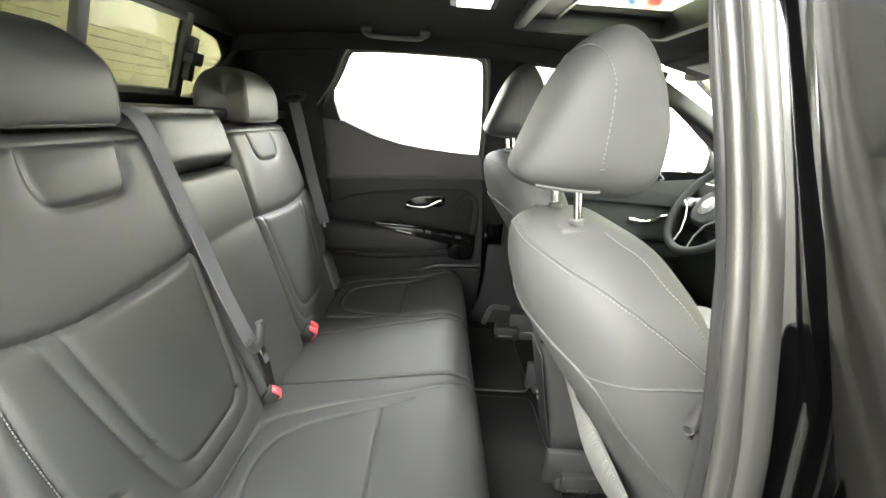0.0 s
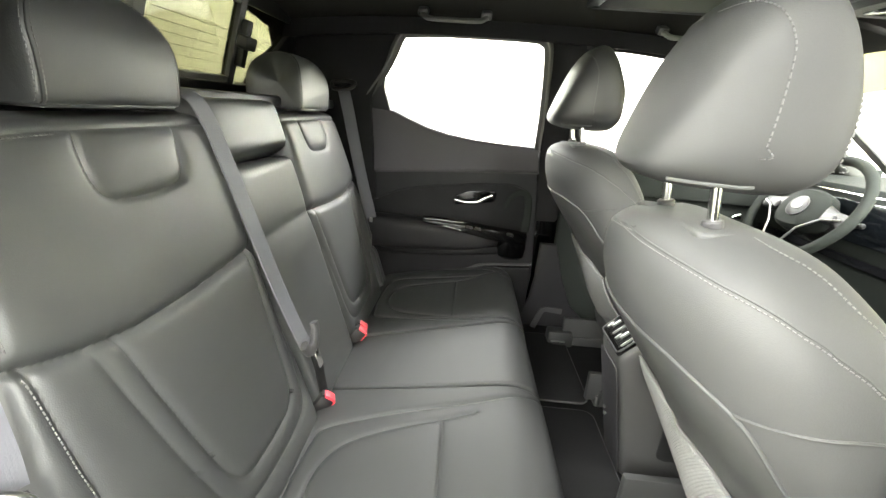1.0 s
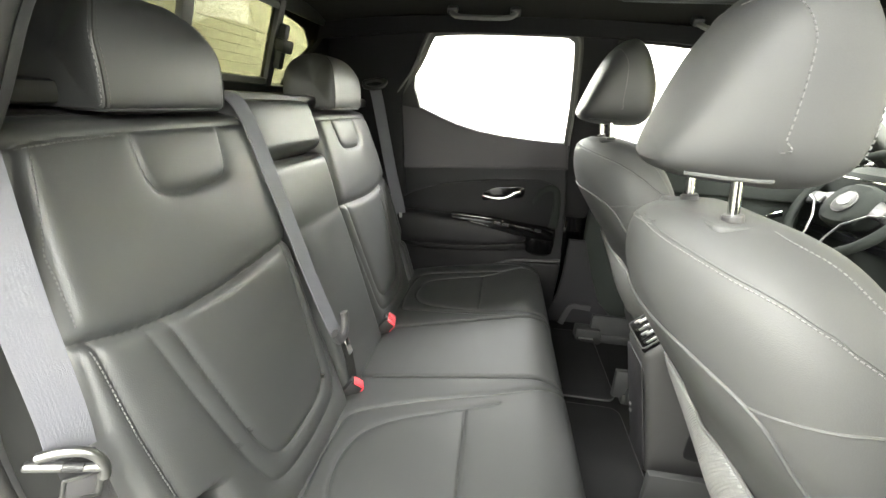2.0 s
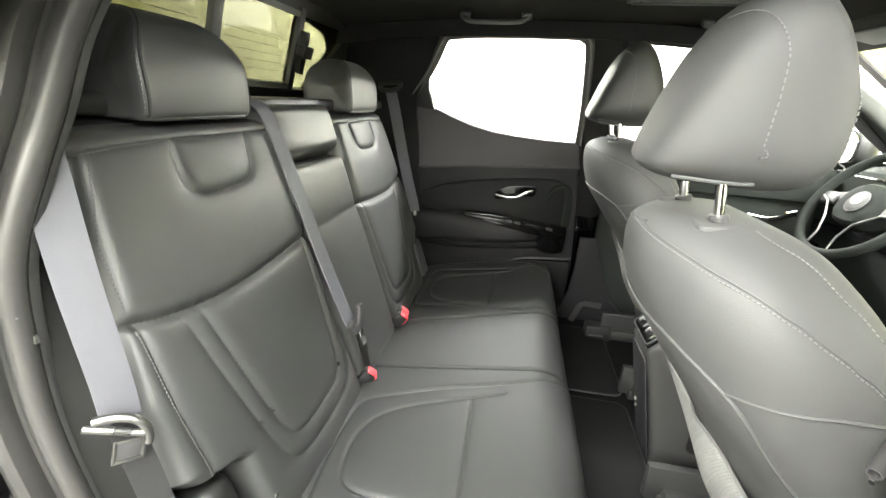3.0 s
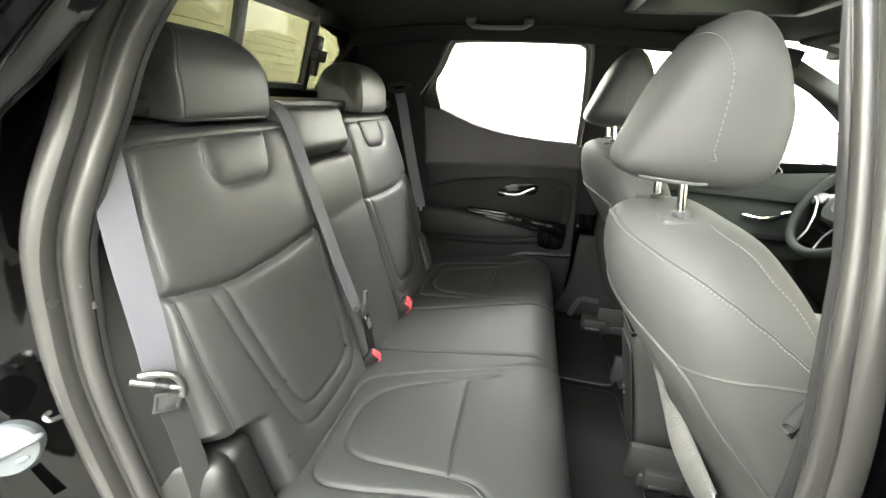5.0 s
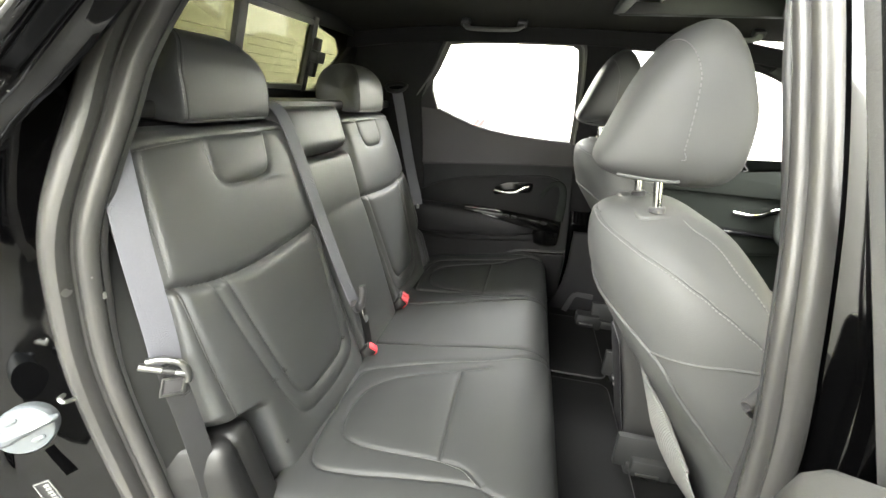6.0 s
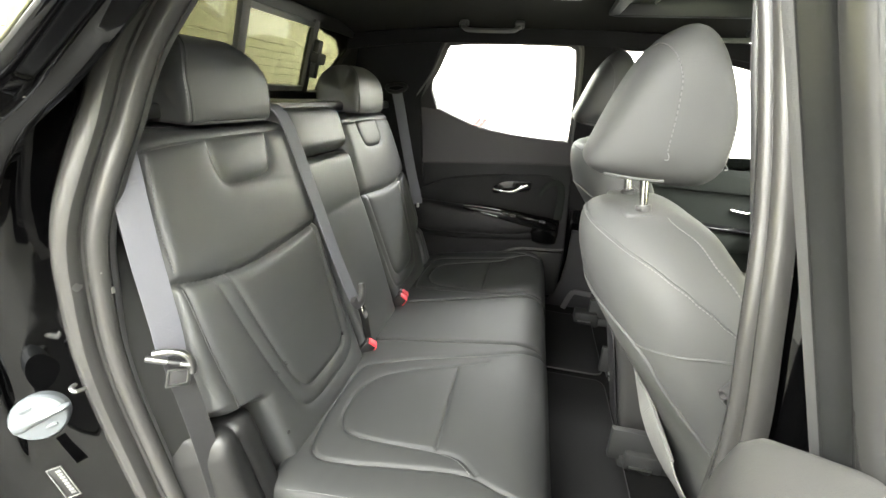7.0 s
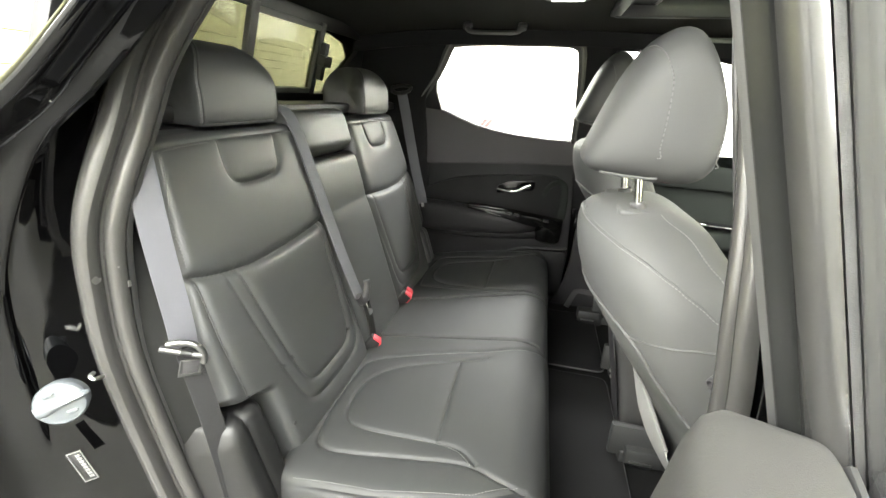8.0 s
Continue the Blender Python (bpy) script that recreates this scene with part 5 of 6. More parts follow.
# ================================================================ seat belts
def strap(points, wide, normal, thick=0.0016, n=6):
    """A webbing strap along points; normal: the way its flat side faces."""
    w = wide / 2
    ribs = [(-w + wide * k / 36, thick + (0.0003 if k % 3 == 1 else 0.0)) for k in range(37)]
    prof = [(a, -b) for a, b in ribs] + [(a, b) for a, b in reversed(ribs)]
    return sweep(prof, [Vector(p) for p in spline(points, n)], normal)


# near outer belt: down from the pillar in front of the backrest's edge, through its tongue, to the floor anchor
belt = thing("seat_belt", "grey webbing outer seat belt hanging beside the backrest with its tongue", "seat belt", "rear seat belts", at=(0.0, -0.70, 0.60))
part("webbing", strap([(-0.082, -0.648, 1.50), (-0.062, -0.668, 1.38), (-0.053, -0.674, 1.30), (-0.040, -0.681, 1.18), (-0.026, -0.684, 1.05), (-0.023, -0.686, 1.00)], 0.041, (0.86, -0.48, 0.1)), BELT, belt)
part("webbing", strap([(-0.014, -0.691, 1.00), (-0.008, -0.692, 0.965), (0.004, -0.692, 0.90), (0.014, -0.693, 0.84), (0.040, -0.697, 0.64)], 0.034, (0.80, -0.45, -0.30)), BELT_SHADED, belt, "lower webbing with shade in its colour")
tg = part("tongue", join(
    tube(spline([(-0.024, -0.7165, 1.0215), (-0.008, -0.7065, 1.0225), (0.008, -0.6965, 1.0165), (0.0165, -0.6912, 1.004), (0.0185, -0.6902, 0.990), (0.0165, -0.6915, 0.979)], 6), 0.0052, 12),
    rod((-0.0325, -0.7235, 1.0165), (-0.008, -0.7080, 1.0050), 0.0050, 14, 0.0012)), TONGUE_STEEL, belt, "bright steel belt tongue bar")
part("tongue_slot", rod((-0.0085, -0.7085, 1.0055), (0.0055, -0.6995, 0.9985), 0.0052, 12, 0.001), PLASTIC_DARK, tg)
part("tongue_neck", tube([(0.005, -0.700, 0.9985), (0.013, -0.6945, 0.995), (0.0175, -0.6912, 0.992)], 0.0045, 10), TONGUE_STEEL, tg)
pm = Matrix.Translation((0.0012, -0.7040, 0.9765)) @ Matrix(((0.53, 0.0, 0.848, 0), (0.848, 0.0, -0.53, 0), (0.0, 1.0, 0.0, 0), (0, 0, 0, 1))) @ pose(0, 0, 0, 0, 0, -16)
part("tongue_plate", moved(join(box((0, 0.0135, 0.002), (0.034, 0.004, 0.003), 0.001), box((0, -0.0135, 0.002), (0.034, 0.005, 0.003), 0.001), box((-0.0155, 0, 0.002), (0.004, 0.028, 0.003), 0.001), box((0.0145, 0, 0.002), (0.006, 0.028, 0.003), 0.001)), pm), TONGUE_STEEL, tg, "thin bright plate frame")
part("tongue_inlay", moved(box((-0.001, 0, 0.001), (0.028, 0.024, 0.002), 0.0008), pm), GREY_TRIM, tg)

# middle belt: from the top of the middle backrest across the near backrest's inner edge
belt2 = thing("seat_belt", "grey webbing middle seat belt lying over the backrest", "seat belt", "rear seat belts", at=(0.0, -0.17, 0.80))
part("webbing", strap([(-0.155, -0.195, 1.372), (-0.115, -0.196, 1.365), (-0.090, -0.194, 1.325), (-0.068, -0.190, 1.26), (-0.030, -0.186, 1.14), (0.012, -0.178, 1.00), (0.050, -0.166, 0.88), (0.064, -0.162, 0.845)], 0.040, (0.94, -0.12, 0.3)), BELT, belt2)
tb = part("tongue", join(sweep(squircle(0.012, 0.008, 12, 3), [Vector(p) for p in spline([(0.068, -0.190, 0.868), (0.074, -0.178, 0.846), (0.074, -0.150, 0.846), (0.070, -0.128, 0.872), (0.066, -0.124, 0.890)], 4)], (0.95, 0, 0.3))), GREY_TRIM, belt2, "black plastic tongue grip")
part("tongue_plate", box((0.088, -0.158, 0.818), (0.003, 0.022, 0.040), 0.002, (0, -17, 0)), CHROME, tb)
part("tongue_slot", box((0.0895, -0.158, 0.812), (0.003, 0.010, 0.014), 0.002, (0, -17, 0)), PLASTIC_DARK, tb)
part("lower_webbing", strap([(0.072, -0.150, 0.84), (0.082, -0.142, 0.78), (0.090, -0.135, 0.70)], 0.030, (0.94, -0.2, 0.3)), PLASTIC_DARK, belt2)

# far outer belt with its pillar guide
belt3 = thing("seat_belt", "dark grey webbing outer belt hanging from a pillar guide", "seat belt", "rear seat belts", at=(0.0, 0.68, 0.90))
part("webbing", strap([(-0.092, 0.655, 1.425), (-0.075, 0.650, 1.36), (-0.050, 0.648, 1.24), (-0.020, 0.648, 1.10), (0.010, 0.650, 0.98), (0.018, 0.652, 0.94)], 0.043, (0.35, -0.93, 0.1)), BELT, belt3)
gd2 = part("guide", tube([Vector(p) for p in spline([(-0.140, 0.668, 1.442), (-0.130, 0.650, 1.425), (-0.095, 0.640, 1.420), (-0.062, 0.645, 1.428), (-0.052, 0.660, 1.446), (-0.092, 0.672, 1.452), (-0.140, 0.668, 1.442)], 4)], 0.008, 8), PLASTIC_DARK, belt3, "black pillar guide loop")
part("stop_button", box((0.020, 0.645, 0.935), (0.012, 0.006, 0.020), 0.002), STEEL, belt3)


# buckles with red buttons
def buckle(c, rz, tilt, label, double=False):
    b = thing("belt_buckle", label, "buckle", "belt buckles", at=c)
    m = Matrix.Translation(c) @ pose(0, 0, 0, 0, tilt, rz) @ Matrix.Scale(1.25, 4)
    for k in range(2 if double else 1):
        o = Vector((0, 0.026 * k, 0))
        part("housing", moved(box((o.x, o.y, -0.030), (0.030, 0.025, 0.070), 0.005), m), PLASTIC_DARK, b)
        part("button", moved(join(box((o.x + 0.003, o.y, 0.0065), (0.022, 0.021, 0.006), 0.003), box((o.x + 0.0155, o.y, -0.006), (0.003, 0.020, 0.022), 0.001)), m), RED, b, "red release button")
        part("slot", moved(box((o.x - 0.0105, o.y, 0.006), (0.004, 0.018, 0.003), 0.0), m), PLASTIC_DARK, b)


buckle((0.100, -0.150, 0.705), 20, 38, "black belt buckle with a red release button")
buckle((0.105, 0.150, 0.715), 10, 38, "pair of black belt buckles with red buttons", True)
# small rivets in the seat's bite line
for y, z in ((-0.55, 0.735), (-0.245, 0.79)):
    rv = thing("seat_rivet", "small dark round trim plug in the backrest", "trim plug", "seat plugs", at=(0.075, y, z))
    part("head", rod((back_x(z) - 0.004, y, z), (back_x(z) + 0.006, y, z + 0.002), 0.0045, 10, 0.001), PLASTIC_DARK, rv)

# ================================================================ near centre pillar and the open rear door
pil = []
for z in np.linspace(0.48, 1.64, 20):
    col = SEAL[19:28]
    zs = [p[2] for p in col]
    sx, sy = float(np.interp(z, zs, [p[0] for p in col])), float(np.interp(z, zs, [p[1] for p in col]))
    pil.append([(sx + 0.004, sy + 0.010, z), (sx + 0.03, sy + 0.044, z), (sx + 0.11, sy + 0.04, z), (sx + 0.135, sy - 0.03, z), (sx + 0.115, sy - 0.115, z), (sx + 0.085, sy - 0.118, z), (sx + 0.060, sy - 0.085, z), (sx + 0.045, sy - 0.020, z), (sx + 0.01, sy + 0.000, z)])
inner_z = [0.48, 1.08, 1.14, 1.29, 1.41, 1.455, 1.58, 1.64]
inner_x = [0.772, 0.769, 0.764, 0.741, 0.712, 0.704, 0.684, 0.676]
inner_y = [-0.700, -0.696, -0.690, -0.683, -0.673, -0.660, -0.640, -0.632]
rings = []
for z in np.linspace(0.50, 1.64, 30):
    col = SEAL[19:28]
    zs = [p[2] for p in col]
    sx, sy = float(np.interp(z, zs, [p[0] for p in col])), float(np.interp(z, zs, [p[1] for p in col]))
    ex, ey = float(np.interp(z, inner_z, inner_x)), float(np.interp(z, inner_z, inner_y))
    edge = spline([(sx + 0.012, sy + 0.004, z), (sx + 0.002, sy + 0.018, z), (0.35 * sx + 0.65 * ex - 0.004, 0.35 * sy + 0.65 * ey, z), (ex - 0.001, ey - 0.004, z), (ex + 0.006, ey + 0.003, z), (ex + 0.05, ey + 0.008, z), (ex + 0.12, ey + 0.004, z)], 4)
    rings.append([tuple(p) for p in edge] + [(ex + 0.12, sy + 0.045, z), (sx + 0.03, sy + 0.045, z)])
tagged(solid("trim_near_pillar", loft(rings), GREY_TRIM), "smooth grey inner trim of the centre pillar", "trim", kind="structure")
cp = thing("centre_pillar", "black painted centre pillar between the doors", "car body", at=(0.80, -0.76, 0.48))
part("pillar", loft(pil), PAINT, cp)

# the open door, in its own frame: u from the hinge, w outwards
HX, HY, OPEN = 0.808, -0.822, 72.0
cs, sn = math.cos(radians(OPEN)), math.sin(radians(OPEN))
DM = Matrix(((-cs, sn, 0, HX), (-sn, -cs, 0, HY), (0, 0, 1, 0), (0, 0, 0, 1)))
od = thing("rear_door", "open rear car door, black paint outside, grey trim inside", "car door", at=(HX - 0.1, HY - 0.4, 0.45))


def door_post(profile, z0, z1, lean=0.33, zb=1.25):
    rings = []
    for z in np.linspace(z0, z1, 12):
        rings.append([DM @ Vector((u, w - lean * (z - zb), z)) for u, w in profile])
    return loft(rings)


part("inner_flange", door_post([(-0.030, -0.030), (-0.020, -0.050), (0.030, -0.062), (0.090, -0.070), (0.126, -0.076), (0.131, -0.070), (0.131, -0.050), (0.0, -0.020)], 1.15, 1.60), FLANGE_REFLECT, od, "gloss black inner door flange with its reflection in grey")
part("flange_seal", door_post([(0.1315, -0.060), (0.1315, -0.082), (0.134, -0.089), (0.139, -0.091), (0.142, -0.087), (0.142, -0.060)], 1.15, 1.60), RUBBER_DARK, od, "black rubber flange seal")
part("post_face", door_post([(0.1425, -0.087), (0.147, -0.0865), (0.1495, -0.082), (0.1515, -0.077), (0.1548, -0.0746), (0.1548, -0.0545), (0.1425, -0.0545)], 1.20, 1.60), POST_REFLECT_DARK, od, "window post face with a dark reflection in its colour")
part("frame_post", door_post([(0.155, -0.0745), (0.159, -0.071), (0.1615, -0.066), (0.162, -0.060), (0.1595, -0.0555), (0.155, -0.0545)], 1.20, 1.60), POST_REFLECT_PALE, od, "window post with a pale reflection in its colour")
part("glass_run", door_post([(0.148, -0.0542), (0.155, -0.0535), (0.155, -0.049), (0.148, -0.0485)], 1.20, 1.60), RUBBER_DARK, od, "black rubber glass channel")
part("outer_post", door_post([(0.148, -0.0482), (0.157, -0.0485), (0.160, -0.045), (0.161, -0.038), (0.159, -0.0355), (0.148, -0.034)], 1.20, 1.60), POST_OUTER, od, "narrow grey outer window post")
part("chrome_edge", door_post([(0.1592, -0.0352), (0.1625, -0.036), (0.163, -0.031), (0.159, -0.031)], 1.20, 1.60), CHROME, od, "thin chrome edge")
trim = []
for z, u0, w0 in ((0.50, 0.170, -0.100), (0.80, 0.160, -0.145), (1.00, 0.154, -0.152), (1.14, 0.152, -0.146), (1.19, 0.152, -0.139), (1.222, 0.152, -0.135), (1.240, 0.153, -0.130), (1.2485, 0.156, -0.123), (1.2520, 0.162, -0.112)):
    top = max(0.0, z - 1.222) / 0.03
    q = squircle((0.84 - u0) / 2, (-0.059 - 0.002 * top - w0) / 2, 72, 9)
    trim.append([DM @ Vector(((0.84 + u0) / 2 + a, (-0.059 - 0.002 * top + w0) / 2 + b, z)) for a, b in q])
part("trim_panel", loft(trim), DOOR_TRIM, od, "smooth grey inner trim panel")
for w0, w1, z1, mat, name in ((-0.0585, -0.0515, 1.246, RUBBER_DARK, "inner_belt_seal"), (-0.0455, -0.041, 1.250, RUBBER_DARK, "outer_belt_seal"), (-0.0405, -0.026, 1.256, POST_SATIN, "belt_moulding")):
    part(name, loft([[DM @ Vector((u, w, z)) for w, z in ((w0, 1.20), (w1, 1.20), (w1, z1 - 0.003), (w1 - 0.002, z1), (w0 + 0.002, z1), (w0, z1 - 0.003))] for u in (0.165, 0.5, 0.86)]), mat, od)
part("outer_skin", loft([[DM @ Vector((u, w, z)) for u, w in ((0.0, -0.03), (0.0, 0.01), (0.03, 0.045), (0.85, 0.05), (0.88, 0.03), (0.88, -0.02), (0.5, -0.024))] for z in (0.44, 0.8, 1.1, 1.24)]), PAINT, od)
win = part("pane", loft([[DM @ Vector((u, w - 0.33 * (z - 1.25), z)) for u, w in ((0.150, -0.0515), (0.82, -0.0515), (0.82, -0.048), (0.150, -0.048))] for z in (1.20, 1.60)]), GLASS, od)
win.visible_shadow = False
part("frame_top", loft([[DM @ Vector((u, w, z)) for w, z in ((-0.20, 1.585), (-0.13, 1.585), (-0.12, 1.61), (-0.16, 1.64), (-0.20, 1.625))] for u in (0.0, 0.3, 0.55)]), PAINT, od)
part("frame_rear", loft([[DM @ Vector((u0 + du, w - 0.33 * (z - 1.25), z)) for du, w in ((-0.03, -0.07), (0.02, -0.075), (0.03, -0.02), (-0.03, -0.015))] for u0, z in ((0.86, 1.22), (0.84, 1.36), (0.70, 1.50), (0.54, 1.61))]), PAINT, od)

# near front door, shut
fd = thing("front_door", "shut front passenger door, dark trim inside", "car door", at=(1.3, -0.83, 0.45))
part("trim_panel", plate(round_poly([(0.90, 0.50), (1.95, 0.50), (1.95, 1.18), (0.86, 1.22)], 0.03), facing(-0.74), 0.03, 0.008), PLASTIC, fd)
part("outer_skin", plate(round_poly([(0.84, 0.42), (2.0, 0.42), (2.0, 1.16), (0.84, 1.22)], 0.03), facing(-0.90), 0.03, 0.006), PAINT, fd)
for a, b in (((0.875, -0.725, 1.20), (0.82, -0.64, 1.62)), ((0.82, -0.64, 1.62), (1.35, -0.62, 1.60)), ((1.35, -0.62, 1.60), (1.98, -0.74, 1.16))):
    part("window_frame", sweep([(-0.02, -0.02), (0.02, -0.02), (0.02, 0.02), (-0.02, 0.02)], [a, b], (0, -1, 0.2)), PILLAR, fd)

# ================================================================ front cabin, far side
fdoor = thing("front_door", "shut driver's door with dark green-grey trim", "car door", at=(1.35, 0.80, 0.5))
part("trim_panel", plate(round_poly([(0.80, 0.50), (2.0, 0.50), (2.0, 1.16), (0.80, 1.18)], 0.02), facing(0.815), 0.025, 0.008), PLASTIC_MATT, fdoor)
part("belt_panel", plate(round_poly([(0.79, 1.10), (2.0, 1.08), (2.0, 1.27), (1.80, 1.25), (1.53, 1.226), (1.34, 1.198), (1.10, 1.214), (0.79, 1.235)], 0.015), facing(0.80), 0.04, 0.010), PLASTIC_MATT, fdoor)
part("belt_strip", sweep([(-0.006, -0.004), (0.006, -0.004), (0.006, 0.004), (-0.006, 0.004)], [(0.82, 0.765, 1.205), (1.4, 0.765, 1.178), (1.95, 0.765, 1.15)], (0, -1, 0)), STEEL, fdoor, "thin bright belt strip")
ar = []
for x, z0, z1, out in ((0.95, 0.84, 0.93, 0.05), (1.1, 0.83, 0.945, 0.075), (1.35, 0.84, 0.945, 0.08), (1.60, 0.86, 0.93, 0.06), (1.70, 0.88, 0.91, 0.03)):
    ar.append([(x, 0.80 - out / 2 + a, (z0 + z1) / 2 + b) for a, b in squircle(out / 2 + 0.01, (z1 - z0) / 2, 24, 3.4)])
part("armrest", loft(ar), PLASTIC_MATT, fdoor)
part("switch_plate", box((1.42, 0.725, 0.948), (0.34, 0.06, 0.012), 0.005, (0, 3, 0)), PIANO, fdoor, "gloss black switch plate")
part("chrome_line", box((1.25, 0.705, 0.958), (0.18, 0.006, 0.006), 0.001, (0, 2, 0)), CHROME, fdoor)
hl = spline([(1.36, 0.780, 1.018), (1.42, 0.772, 1.010), (1.46, 0.768, 1.018), (1.49, 0.766, 1.034), (1.52, 0.768, 1.042)], 5)
part("door_handle", sweep(squircle(0.011, 0.006, 14, 3), hl, (0, -1, 0), scale=lambda t: 0.65 + 0.5 * t), CHROME, fdoor, "satin chrome release handle")
wf = spline([(0.80, 0.745, 1.22), (0.785, 0.69, 1.40), (0.765, 0.645, 1.60), (0.80, 0.64, 1.625), (1.10, 0.635, 1.60), (1.35, 0.645, 1.53), (1.60, 0.69, 1.37), (1.80, 0.735, 1.245)], 5)
part("window_frame", sweep([(-0.02, -0.012), (0.02, -0.012), (0.02, 0.004), (0.0, 0.012), (-0.02, 0.004)], [Vector(p) for p in wf], (0, -1, -0.33)), PILLAR, fdoor)
p = part("pane", plate([(0.80, 1.18), (1.86, 1.17), (1.35, 1.56), (1.1, 1.62), (0.79, 1.62)], lean_far(0.775, 1.255, SL), 0.004, 0.0), GLASS, fdoor)
p.visible_shadow = False
part("outer_skin", plate(round_poly([(0.80, 0.45), (2.0, 0.45), (2.0, 1.16), (0.80, 1.22)], 0.02), facing(0.94), 0.02, 0.004), PAINT, fdoor)

mirror = thing("wing_mirror", "black wing mirror outside the driver's window", "wing mirror", at=(1.80, 0.98, 1.15))
mr = []
for x, s in ((1.745, 0.92), (1.76, 1.0), (1.80, 0.97), (1.84, 0.7), (1.86, 0.3)):
    mr.append([(x, 1.015 + a * s, 1.288 + b * s) for a, b in squircle(0.115, 0.075, 28, 3.5)])
part("shell", loft(mr), PLASTIC_DARK, mirror)
part("mirror_glass", loft([[(1.742, 1.015 + a, 1.288 + b) for a, b in squircle(0.100, 0.062, 24, 3.5)], [(1.738, 1.015 + a, 1.288 + b) for a, b in squircle(0.098, 0.060, 24, 3.5)]]), CHROME, mirror)
part("foot", box((1.80, 0.90, 1.200), (0.06, 0.14, 0.05), 0.01), PAINT, mirror)

# windscreen pillars, header and glass
for s, y0, y1 in ((1, 0.64, 0.735), (-1, -0.60, -0.715)):
    tagged(solid("trim_windscreen_pillar", sweep(squircle(0.038, 0.028, 16, 3), [Vector(p) for p in spline([(1.28, y0, 1.575), (1.55, y0 + 0.03 * s, 1.44), (1.80, y0 + 0.07 * s, 1.27), (2.02, y1, 1.13)], 4)], (0, 0, 1)), PILLAR_GREY), "grey fabric covered windscreen pillar", "trim", kind="structure")
tagged(solid("trim_windscreen_header", box((1.425, 0.02, 1.643), (0.05, 1.30, 0.096), 0.012), FABRIC_ROOF), "dark fabric header above the windscreen", "trim", kind="structure")
screen = thing("windscreen", "clear windscreen of the car", "windscreen", at=(1.75, 0.01, 1.35))
p = part("pane", loft([[(1.40, -0.60, 1.625), (1.40, 0.64, 1.625), (1.40, 0.64, 1.63), (1.40, -0.60, 1.63)], [(2.22, -0.72, 1.10), (2.22, 0.74, 1.10), (2.22, 0.74, 1.105), (2.22, -0.72, 1.105)]]), GLASS, screen)
p.visible_shadow = False
for y0, y1 in ((-0.72, -0.68), (0.70, 0.74)):
    part("side_seal", loft([[(1.44, y * 0.87, 1.590 + dz) for y, dz in ((y0, 0), (y1, 0), (y1, 0.008), (y0, 0.008))], [(2.20, y, 1.100 + dz) for y, dz in ((y0, 0), (y1, 0), (y1, 0.008), (y0, 0.008))]]), RUBBER_DARK, screen, "black rubber side seal")
part("lower_band", loft([[(2.13, -0.71, 1.148), (2.13, 0.73, 1.148), (2.13, 0.73, 1.154), (2.13, -0.71, 1.154)], [(2.21, -0.72, 1.098), (2.21, 0.74, 1.098), (2.21, 0.74, 1.104), (2.21, -0.72, 1.104)]]), PLASTIC_DARK, screen, "black lower edge band")
rings = []
for q in np.linspace(-1, 1, 15):
    k1 = 0.195 + 0.065 * abs(q) ** 3
    rings.append([(1.40 + 0.82 * k, 0.02 + q * (0.62 + 0.11 * k), 1.622 + dz - 0.525 * k) for k, dz in ((0.0, 0.0), (k1, 0.0), (k1, 0.002), (0.0, 0.002))])
band = part("shade_band", loft(rings), GLASS_SHADE, screen, "beige tinted shade band")
band.visible_shadow = False
ohc = thing("overhead_console", "black overhead console with lamp lenses and bright rim", "overhead console", at=(1.25, 0.02, 1.64))
part("body", loft([[(1.26 + a, 0.02 + b, z) for a, b in squircle(0.13 * k, 0.095 * k, 28, 3)] for z, k in ((1.66, 1.0), (1.635, 0.98), (1.622, 0.88))]), PLASTIC_DARK, ohc)
part("rim", tube([Vector((1.26 + a, 0.02 + b, 1.637)) for a, b in squircle(0.131, 0.096, 36, 3) + squircle(0.131, 0.096, 36, 3)[:1]], 0.005, 8), GREY_TRIM, ohc)
part("button_pad", box((1.22, 0.02, 1.622), (0.08, 0.10, 0.008), 0.003), PIANO, ohc)
for s in (-1, 1):
    part("lamp_lens", box((1.30, 0.02 + 0.05 * s, 1.622), (0.05, 0.045, 0.008), 0.003), GREY_TRIM, ohc)
for y in (0.36, -0.32):
    vz = thing("sun_visor", "folded grey fabric sun visor", "sun visor", "sun visors", at=(1.32, y, 1.62))
    part("board", box((1.33, y, 1.615), (0.17, 0.36, 0.018), 0.008, (0, 12, 0)), FABRIC_ROOF, vz)
    part("mirror_cover", box((1.325, y, 1.603), (0.09, 0.16, 0.006), 0.003, (0, 12, 0)), LABEL_WHITE, vz, "pale label on the visor")
rv = thing("rear_view_mirror", "black interior rear view mirror", "mirror", at=(1.52, 0.02, 1.52))
part("shell", loft([[(x, 0.02 + a, 1.53 + b) for a, b in squircle(0.12 * k, 0.035 * k, 28, 3.5)] for x, k in ((1.515, 0.97), (1.525, 1.0), (1.555, 0.7))]), PLASTIC_DARK, rv)
part("stem", rod((1.55, 0.02, 1.53), (1.60, 0.02, 1.60), 0.01), PLASTIC_DARK, rv)

